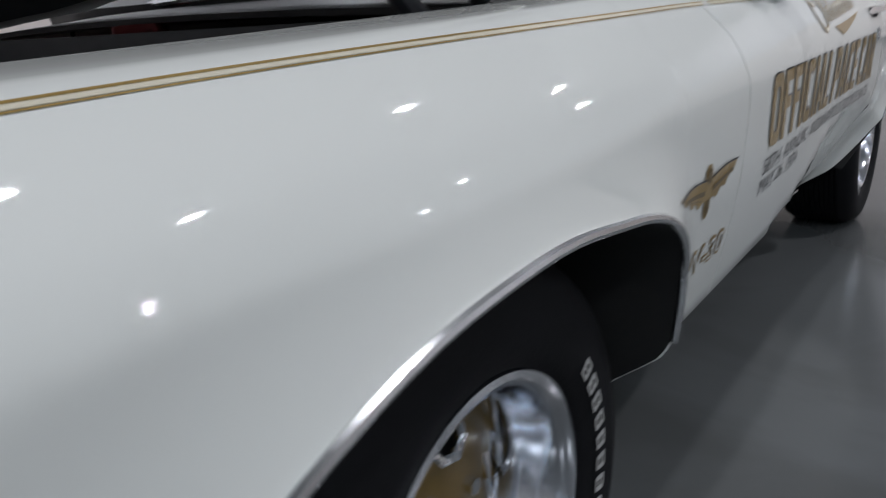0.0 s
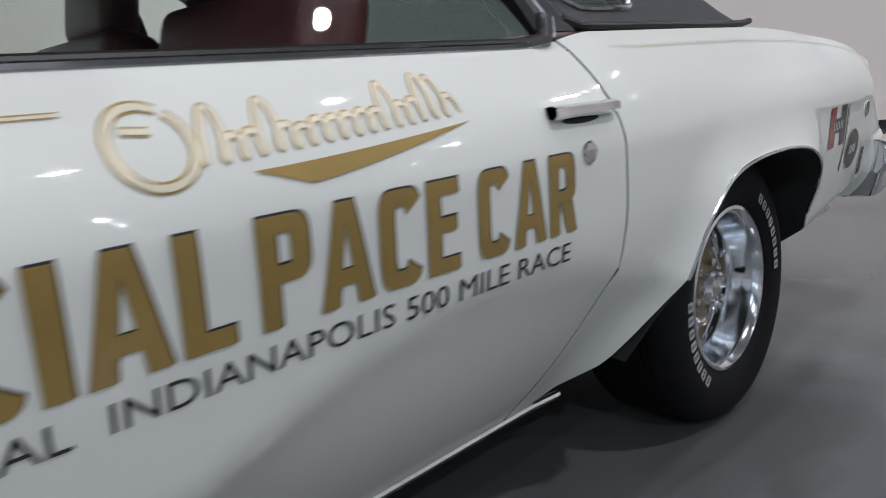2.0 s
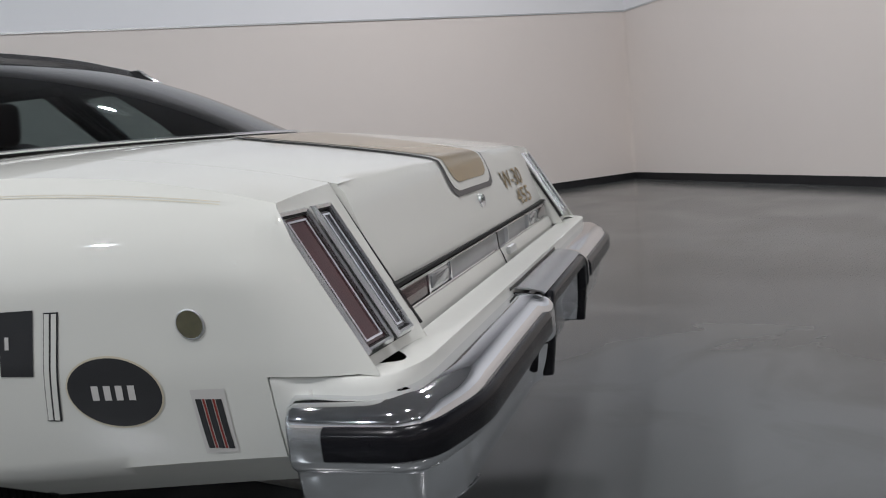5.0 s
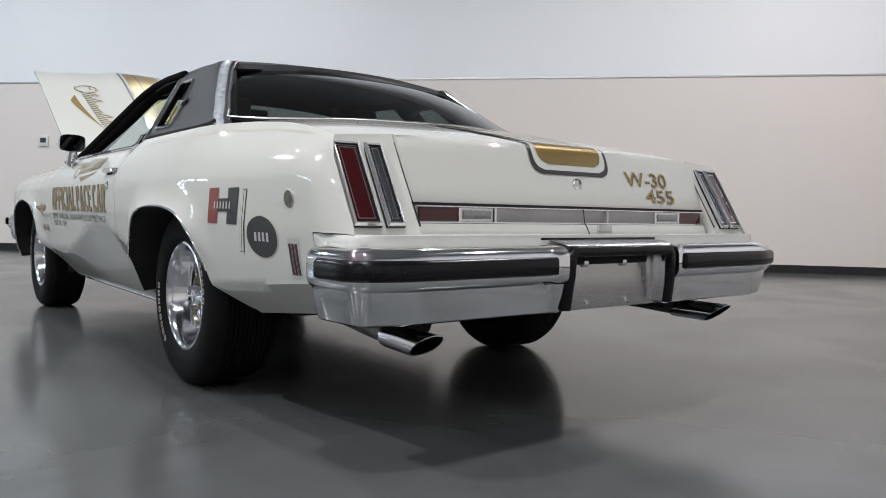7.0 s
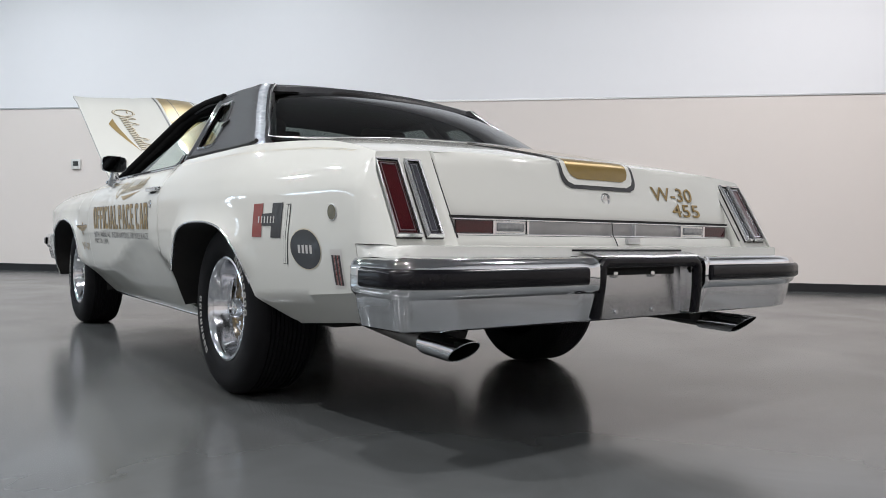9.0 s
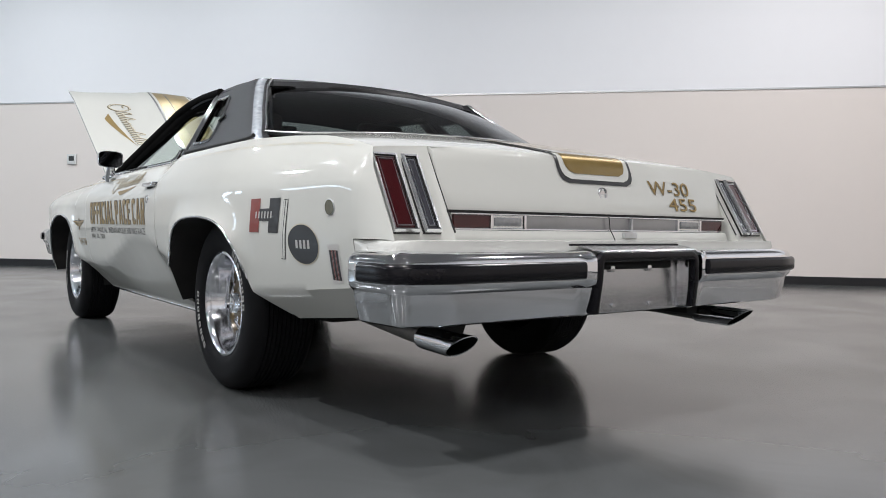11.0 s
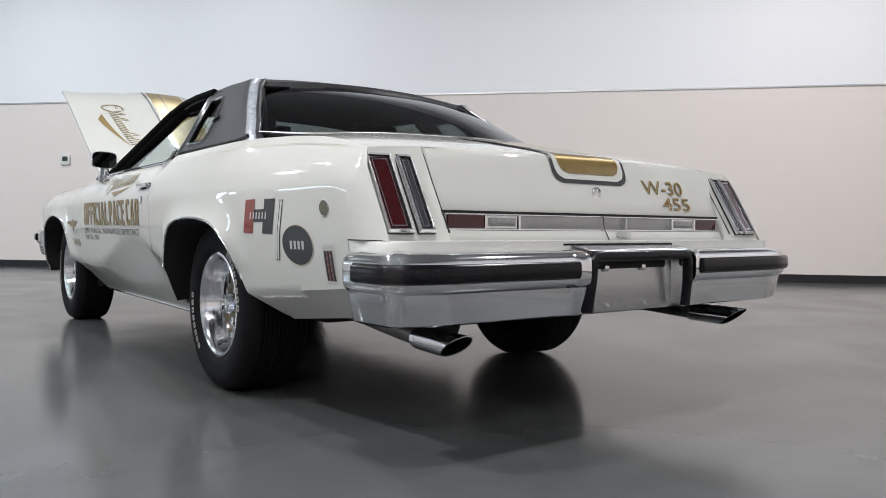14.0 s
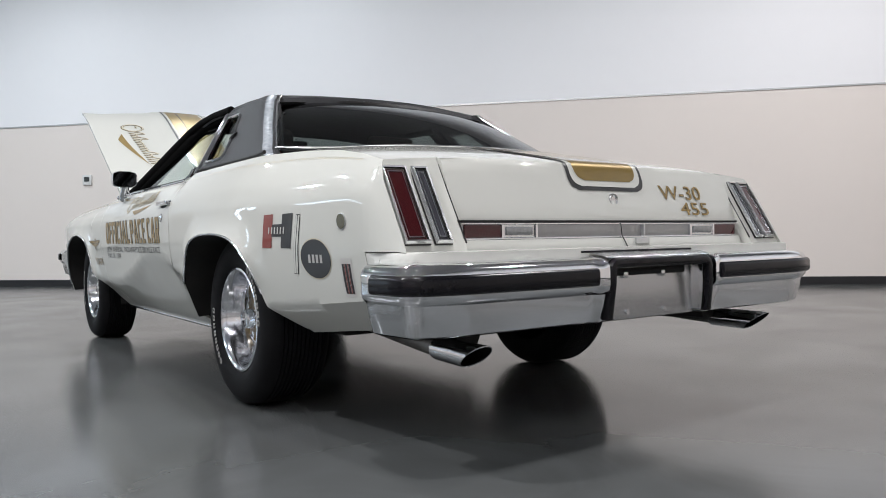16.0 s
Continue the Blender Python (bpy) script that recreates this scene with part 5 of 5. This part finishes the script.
line_of_words("small_lettering", "58TH  ANNUAL  INDIANAPOLIS 500 MILE RACE", 0.885, 2.040, 0.595, 0.626)
line_of_words("date_lettering", "MAY 26, 1974", 0.885, 1.197, 0.557, 0.588)
words("engine_code_shade", "W-30", 0.508, 0.704, 0.512, 0.556, GOLD, "gold outlined lettering", 0.05, 0.0012)
words("engine_code", "W-30", 0.514, 0.698, 0.517, 0.551, WHITE, "white lettering inside the gold outline", 0.0, 0.0022)
both("script_shade", conform(flat(scrawl(1.352, 1.852, 0.812, 0.907, 0.0100)), 0.0012), GOLD, CAR, "gold looping script emblem", False)
both("script", conform(flat(scrawl(1.352, 1.852, 0.812, 0.907, 0.0058)), 0.0024), GOLD_LIGHT, CAR, "pale gold looping script emblem", False)
both("script_swoosh", conform(flat(swoosh(1.490, 1.560, 1.845, 0.815, 0.793, 0.836))), GOLD, CAR, "gold swoosh", False)


def wing(sign):
    cx, cz = 0.563, 0.648
    top_edge = [(cx + sign * (0.012 + 0.126 * t), cz + 0.012 + 0.004 * math.sin(math.pi * t) + (0.004 if sign > 0 else -0.002) * t) for t in steps(0, 1, 10)]
    low_edge = [(cx + sign * (0.012 + 0.126 * t), cz - 0.022 + 0.034 * t ** 1.6 + 0.004 * math.sin(t * 21)) for t in steps(1, 0, 24)]
    return [top_edge + low_edge]


both("winged_emblem", conform(flat(wing(-1) + wing(1) + [ellipse(0.563, 0.664, 0.016, 0.017, 24), ellipse(0.563, 0.620, 0.014, 0.019, 24), [(0.548, 0.655), (0.578, 0.655), (0.578, 0.628), (0.548, 0.628)]])), GOLD, CAR, "gold winged emblem", False)
for s in (-1, 1):
    both("wing_edge", conform(flat(ribbon([(0.563 + s * (0.014 + 0.124 * t), 0.6605 + 0.004 * math.sin(math.pi * t) + (0.004 if s > 0 else -0.002) * t) for t in steps(0, 1, 12)], 0.0030)), 0.0026), BLACK_DECAL, CAR, "thin black wing edge", False)
    both("wing_stripe", conform(flat(ribbon([(0.563 + s * (0.018 + 0.096 * t), 0.643 + 0.010 * t) for t in steps(0, 1, 10)], lambda t: 0.007 - 0.003 * t)), 0.0024), GOLD_DARK, CAR, "dark gold wing stripe", False)
    for k in range(5):
        x = 0.563 + s * (0.030 + 0.019 * k)
        both("feather_line", conform(flat(ribbon([(x, 0.634 + 0.0035 * k), (x + s * 0.010, 0.637 + 0.0040 * k)], 0.0018)), 0.0026), GOLD_DARK, CAR, "", False)
both("emblem_head", conform(flat([ellipse(0.563, 0.664, 0.010, 0.011, 20)]), 0.0026), GOLD_DARK, CAR, "dark gold round of the emblem", False)
both("emblem_tail", conform(flat([ellipse(0.563, 0.619, 0.008, 0.012, 20)]), 0.0026), GOLD_DARK, CAR, "", False)
# pinstripes along the shoulder
front_z = smooth_table([(-1.0, 0.824), (-0.6, 0.861), (-0.3, 0.8752), (0.0, 0.8822), (0.4, 0.888), (0.735, 0.8925), (1.33, 0.8905)])
rear_z = smooth_table([(2.30, 0.936), (2.36, 0.929), (2.7, 0.931), (3.0, 0.928), (3.29, 0.922), (3.415, 0.917), (3.62, 0.903), (3.81, 0.882), (3.9, 0.868)])
for z_of, a, b in ((front_z, -0.98, 0.73), (front_z, 0.755, 1.325), (rear_z, 2.31, 3.84)):
    pts = [(x, z_of(x)) for x in steps(a, b, 40)]
    front = a < 2
    both("pinstripe", conform(flat(ribbon([(x, z + 0.0012) for x, z in pts], 0.0015 if front else 0.0009)), 0.0014), GOLD if front else GOLD_LIGHT, CAR, "gold pinstripe", False)
    if front:
        both("pinstripe_core", conform(flat(ribbon([(x, z - 0.0011) for x, z in pts], 0.0026)), 0.0012), GOLD_LIGHT, CAR, "pale gold pinstripe", False)
    both("fine_line", conform(flat(ribbon([(x, z - (0.0033 if front else 0.0026)) for x, z in pts], 0.0010)), 0.0014), GOLD if front else GOLD_LIGHT, CAR, "", False)

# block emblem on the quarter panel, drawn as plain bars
quarter = [
    ("emblem_bar", [[(3.289, 0.622), (3.355, 0.622), (3.380, 0.734), (3.314, 0.733)]], RED_DECAL, "red bar of the block emblem", 0.0016),
    ("emblem_bar", [[(3.418, 0.622), (3.482, 0.621), (3.510, 0.734), (3.442, 0.733)]], BLACK_DECAL, "black bar of the block emblem", 0.0016),
    ("emblem_bridge", [[(3.361, 0.660), (3.428, 0.660), (3.437, 0.701), (3.370, 0.700)]], BLACK_DECAL, "black bridge of the block emblem", 0.0020),
    ("emblem_mark", [[(x, 0.669), (x + 0.008, 0.669), (x + 0.013, 0.691), (x + 0.005, 0.691)] for x in (3.340, 3.360, 3.380, 3.400, 3.420, 3.440)], GREY_DECAL, "pale bars on the block emblem", 0.0028),
    ("emblem_stripe_edge", [[(3.481, 0.539), (3.509, 0.538), (3.557, 0.729), (3.529, 0.729)]], BLACK_DECAL, "black outline", 0.0014),
    ("emblem_stripe", [[(3.4835, 0.541), (3.493, 0.541), (3.540, 0.7265), (3.5305, 0.727)]], WHITE, "white slanted stripe", 0.0022),
    ("emblem_stripe", [[(3.496, 0.541), (3.506, 0.540), (3.554, 0.7265), (3.544, 0.7265)]], WHITE, "white slanted stripe", 0.0022),
    ("oval_edge", [ellipse(3.626, 0.589, 0.0905, 0.064)], GOLD_LIGHT, "pale oval edge", 0.0012),
    ("oval_emblem", [ellipse(3.626, 0.589, 0.087, 0.0605)], BLACK_DECAL, "black oval emblem", 0.0018),
    ("oval_mark", [[(x, 0.576), (x + 0.013, 0.576), (x + 0.016, 0.602), (x + 0.003, 0.602)] for x in (3.583, 3.606, 3.628, 3.651)], GREY_DECAL, "pale bars on the oval emblem", 0.0026),
    ("flag_edge", [[(3.762, 0.477), (3.823, 0.482), (3.826, 0.594), (3.764, 0.592)]], GREY_DECAL, "pale emblem panel", 0.0012),
    ("flag_mark", [[(x, 0.488), (x + 0.011, 0.488), (x + 0.011, 0.576), (x, 0.576)] for x in (3.770, 3.788, 3.806)], BLACK_DECAL, "black upright bars", 0.0018),
    ("flag_mark", [[(x, 0.488), (x + 0.004, 0.488), (x + 0.004, 0.576), (x, 0.576)] for x in (3.7825, 3.8005)], RED_DECAL, "red upright bars", 0.0018),
]
for name, polys, mat, label, lift in quarter:
    for poly in polys:
        both(name, conform(flat([poly]), lift), mat, CAR, label, False)
both("side_reflector", conform(flat([ellipse(3.791, 0.700, 0.0225, 0.022)]), 0.004), LENS_AMBER, CAR, "round olive side reflector", False)
ringp = ellipse(3.791, 0.700, 0.0235, 0.023, 28)
both("reflector_ring", tube([(x, -(half(x, z) + 0.002), z) for x, z in ringp], 0.0018, 6, closed=True), ALU, CAR)


# ---- emblems and stripe on the trunk lid ----
def lid_point(y, s, lift):
    edge = deck_z(3.945, y)
    if s <= 0:
        x = 3.945 + s
        return (x + lift * 0.2, y, deck_z(x, y) + lift)
    z = edge - s
    zs_, xs_ = [0.697] + [p[1] for p in REAR_FACE[::-1][1:]] + [edge], [4.021] + [p[0] for p in REAR_FACE[::-1][1:]] + [3.945]
    return (float(np.interp(z, zs_, xs_)) + lift, y, z + lift * 0.3)


def lid_patch(inset, end, lift):
    rows = []
    front = -0.50
    for t in steps(0, 1, 60):
        s = front + (end - front) * t
        w = (0.238 - 0.056 * min(1, (s - front) / 0.5)) - inset
        tail_ = end - s
        if tail_ < 0.045:
            w -= 0.040 * (1 - math.sqrt(max(0, 1 - ((0.045 - tail_) / 0.045) ** 2)))
        row = []
        for v in steps(-1, 1, 14):
            y = w * v - 0.010
            smin = back_glass_x(y) + 0.058 - 3.945
            row.append(lid_point(y, max(s, smin), lift))
        rows.append(row)
    return grid(rows)


part("stripe_outline", lid_patch(0.0, 0.094, 0.0022), BLACK_DECAL, lid, "black stripe outline")
part("stripe_gap", lid_patch(0.014, 0.081, 0.0036), WHITE, lid)
part("stripe", lid_patch(0.034, 0.062, 0.0050), GOLD_PAINT, lid, "wide gold stripe")
for name, text, y0, y1, z0, z1 in (("engine_code", "W-30", 0.248, 0.479, 0.772, 0.823), ("engine_size", "455", 0.343, 0.503, 0.716, 0.763)):
    for mat, dy, lift, bold in ((GOLD_DARK, 0.001, 0.0012, 0.018), (GOLD, 0.0, 0.0022, -0.008)):
        bm = lettering(text, y0 + dy, y1 + dy, z0 - dy * 0.5, z1 - dy * 0.5, bold)
        for v in bm.verts:
            z = v.co.z
            v.co = Vector(lid_point(v.co.x, deck_z(3.945, v.co.x) - z, lift))
        part(name, bm, mat, lid, "gold and black lettering", False)


# ---- door handles, locks and mirrors ----
def handles():
    bm = bmesh.new()
    rows = []
    for t in steps(0, 1, 14):
        x = 2.015 + 0.178 * t
        w = half(x, 0.828)
        thick = 0.010 * min(1, 6 * t + 0.2, 6 * (1 - t) + 0.2)
        rows.append([(x, -(w + o), 0.829 - 0.001 * t + z) for o, z in ((-0.002, 0.010), (0.012, 0.012), (0.020 + thick * 0.3, 0.008), (0.021 + thick * 0.3, -0.004), (0.014, -0.010), (0.004, -0.008))])
    hands_off = grid(rows, close=True)
    both("door_handle", hands_off, CHROME, CAR, "chrome lift-up door handle")
    # the shade in the recess below the handle is a flat near-black patch
    both("handle_recess_shade", conform(flat([ellipse(2.098, 0.815, 0.052, 0.0065, 28)]), 0.0012), SHUT, CAR, "flat dark patch for the shade in the handle recess", False)
    ringq = ellipse(2.098, 0.762, 0.016, 0.016, 20)
    both("door_lock", conform(flat([ellipse(2.098, 0.762, 0.0145, 0.0145, 20)]), 0.004), CHROME_DULL, CAR, "round door lock", False)
    both("lock_ring", tube([(x, -(half(x, z) + 0.002), z) for x, z in ringq], 0.0028, 6, closed=True), CHROME, CAR)


handles()


def mirror():
    head = bmesh.new()
    rows = []
    for t, k in ((0.0, 0.0), (0.06, 0.55), (0.2, 0.82), (0.5, 0.97), (0.85, 1.0), (1.0, 0.98)):
        x = 1.125 + 0.10 * t
        ring = []
        for a in steps(0, 2 * math.pi, 28)[:-1]:
            c, s = math.cos(a), math.sin(a)
            e = 0.55
            ring.append((x, -0.930 + 0.066 * k * math.copysign(abs(c) ** e, c), 1.006 + 0.047 * k * math.copysign(abs(s) ** e, s)))
        rows.append(ring)
    rows.append([(1.220, -0.930 + (y + 0.930) * 0.93, 1.006 + (z - 1.006) * 0.91) for _, y, z in rows[-1]])
    grid(rows, bm=head, close=True)
    face = bmesh.new()
    face.faces.new([face.verts.new((1.2215, -0.930 + (y + 0.930) * 0.99, 1.006 + (z - 1.006) * 0.99)) for _, y, z in rows[-1]])
    stem = tube([(1.105, -0.905, 0.905), (1.13, -0.912, 0.930), (1.165, -0.918, 0.968)], lambda t: 0.034 - 0.014 * t, 14)
    foot_ = tube([(0.945 + 0.235 * t, -0.896, 0.913) for t in steps(0, 1, 12)], lambda t: 0.010 + 0.022 * abs(math.sin(2 * math.pi * (0.02 + 0.96 * t))) ** 0.7, 14, flat=0.6)
    for h, f, s, b in ((head, face, stem, foot_), (mirrored(head), mirrored(face), mirrored(stem), mirrored(foot_))):
        m = part("door_mirror", h, CHROME, CAR, "chrome door mirror")
        part("mirror_glass", f, material_mirror, m, "dark reflecting mirror glass", False)
        part("stem", s, CHROME, m)
        part("foot", b, CHROME, m)


material_mirror = material("mirror_glass", (0.10, 0.10, 0.105), 0.03, metal=1.0)
mirror()


# ---- cabin ----
def cushion(lo, hi, r=0.05):
    return box(bmesh.new(), lo, hi, r, 4)


def front_seat(y):
    seat = part("front_seat", cushion((1.25, y - 0.27, 0.42), (1.80, y + 0.27, 0.60)), MAROON, CAR, "maroon vinyl bucket seat")
    bm = cushion((-0.07, -0.27, 0.0), (0.07, 0.27, 0.54), 0.05)
    bmesh.ops.transform(bm, verts=bm.verts, matrix=pose(1.76, y, 0.56, 0, 16, 0))
    part("backrest", bm, MAROON, seat)
    bm = cushion((-0.05, -0.14, 0.0), (0.05, 0.14, 0.17), 0.045)
    bmesh.ops.transform(bm, verts=bm.verts, matrix=pose(1.925, y, 1.075, 0, 10, 0))
    part("headrest", bm, MAROON, seat)
    for d in (-0.06, 0.06):
        part("headrest_post", tube([(1.91, y + d, 1.03), (1.94, y + d, 1.10)], 0.006, 6), CHROME, seat)


for y in (-0.38, 0.38):
    front_seat(y)
part("rear_seat", cushion((2.25, -0.56, 0.42), (2.72, 0.56, 0.62)), MAROON, CAR, "maroon vinyl rear bench")
bm = cushion((-0.08, -0.56, 0.0), (0.08, 0.56, 0.46), 0.06)
bmesh.ops.transform(bm, verts=bm.verts, matrix=pose(2.66, 0, 0.56, 0, 20, 0))
part("rear_backrest", bm, MAROON, CAR, "maroon vinyl rear backrest")
rows = [[(x, y, 0.955) for y in steps(-0.70, 0.70, 8)] for x in (2.78, 3.0)] + [[(back_glass_x(y) - 0.03, y, 0.96) for y in steps(-0.70, 0.70, 8)]]
part("parcel_shelf", grid(rows), TRIM, CAR, "black parcel shelf", solid=0.02)
bm = bmesh.new()
box(bm, (0.60, -0.76, 0.34), (2.28, 0.76, 0.38))
box(bm, (2.2805, -0.57, 0.345), (2.78, 0.57, 0.385))
part("carpet", bm, CARPET, CAR, "dark red carpet", False)
rows = [[(x, y, z) for y in steps(-0.76, 0.76, 10)] for x, z in ((0.60, 0.93), (0.72, 0.955), (0.88, 0.945), (0.95, 0.91), (0.96, 0.82), (0.92, 0.70), (0.85, 0.60))]
dash = part("dashboard", grid(rows), TRIM, CAR, "black padded dashboard", solid=0.03)
part("instrument_hood", box(bmesh.new(), (0.86, -0.60, 0.90), (1.0, -0.18, 0.975), 0.03), TRIM, dash)
both("door_card", grid([[(x, -(half(x, min(z, TOP(x))) - 0.075) if z < 0.85 else -0.815, z) for z in steps(0.36, 0.925, 8)] for x in steps(0.80, 2.18, 14)]), MAROON, CAR, "maroon inner door panel", solid=0.01)
both("cabin_side", grid([[(x, -0.78, z) for z in steps(0.71, 0.925, 4)] for x in steps(2.2, 2.9, 6)]), MAROON, CAR, "", solid=0.01)
ring = []
for k in range(36):
    a = 2 * math.pi * k / 36
    ring.append((1.16 - 0.30 * 0.19 * math.sin(a), -0.38 + 0.19 * math.cos(a), 0.90 + 0.95 * 0.19 * math.sin(a)))
sw = part("steering_wheel", tube(ring, 0.013, 10, closed=True), TRIM, CAR, "black steering wheel")
part("steering_column", tube([(0.90, -0.38, 0.80), (1.14, -0.38, 0.895)], 0.035, 12), TRIM, sw)
for a in (200, 340, 90):
    c, s = math.cos(radians(a)), math.sin(radians(a))
    part("spoke", tube([(1.14, -0.38, 0.895), (1.16 - 0.3 * 0.19 * s, -0.38 + 0.19 * c, 0.90 + 0.95 * 0.19 * s)], 0.009, 6), CHROME_DULL, sw)
rows = [[(x, y, roof_z(x, y) - 0.03) for y in steps(-0.58, 0.58, 12)] for x in steps(1.45, 2.56, 10)]
part("headliner", grid(rows), MATTE, CAR, "dark headliner", solid=0.006)
part("rear_view_mirror", box(bmesh.new(), (1.36, -0.12, 1.215), (1.385, 0.12, 1.265), 0.01), TRIM, CAR, "rear-view mirror")
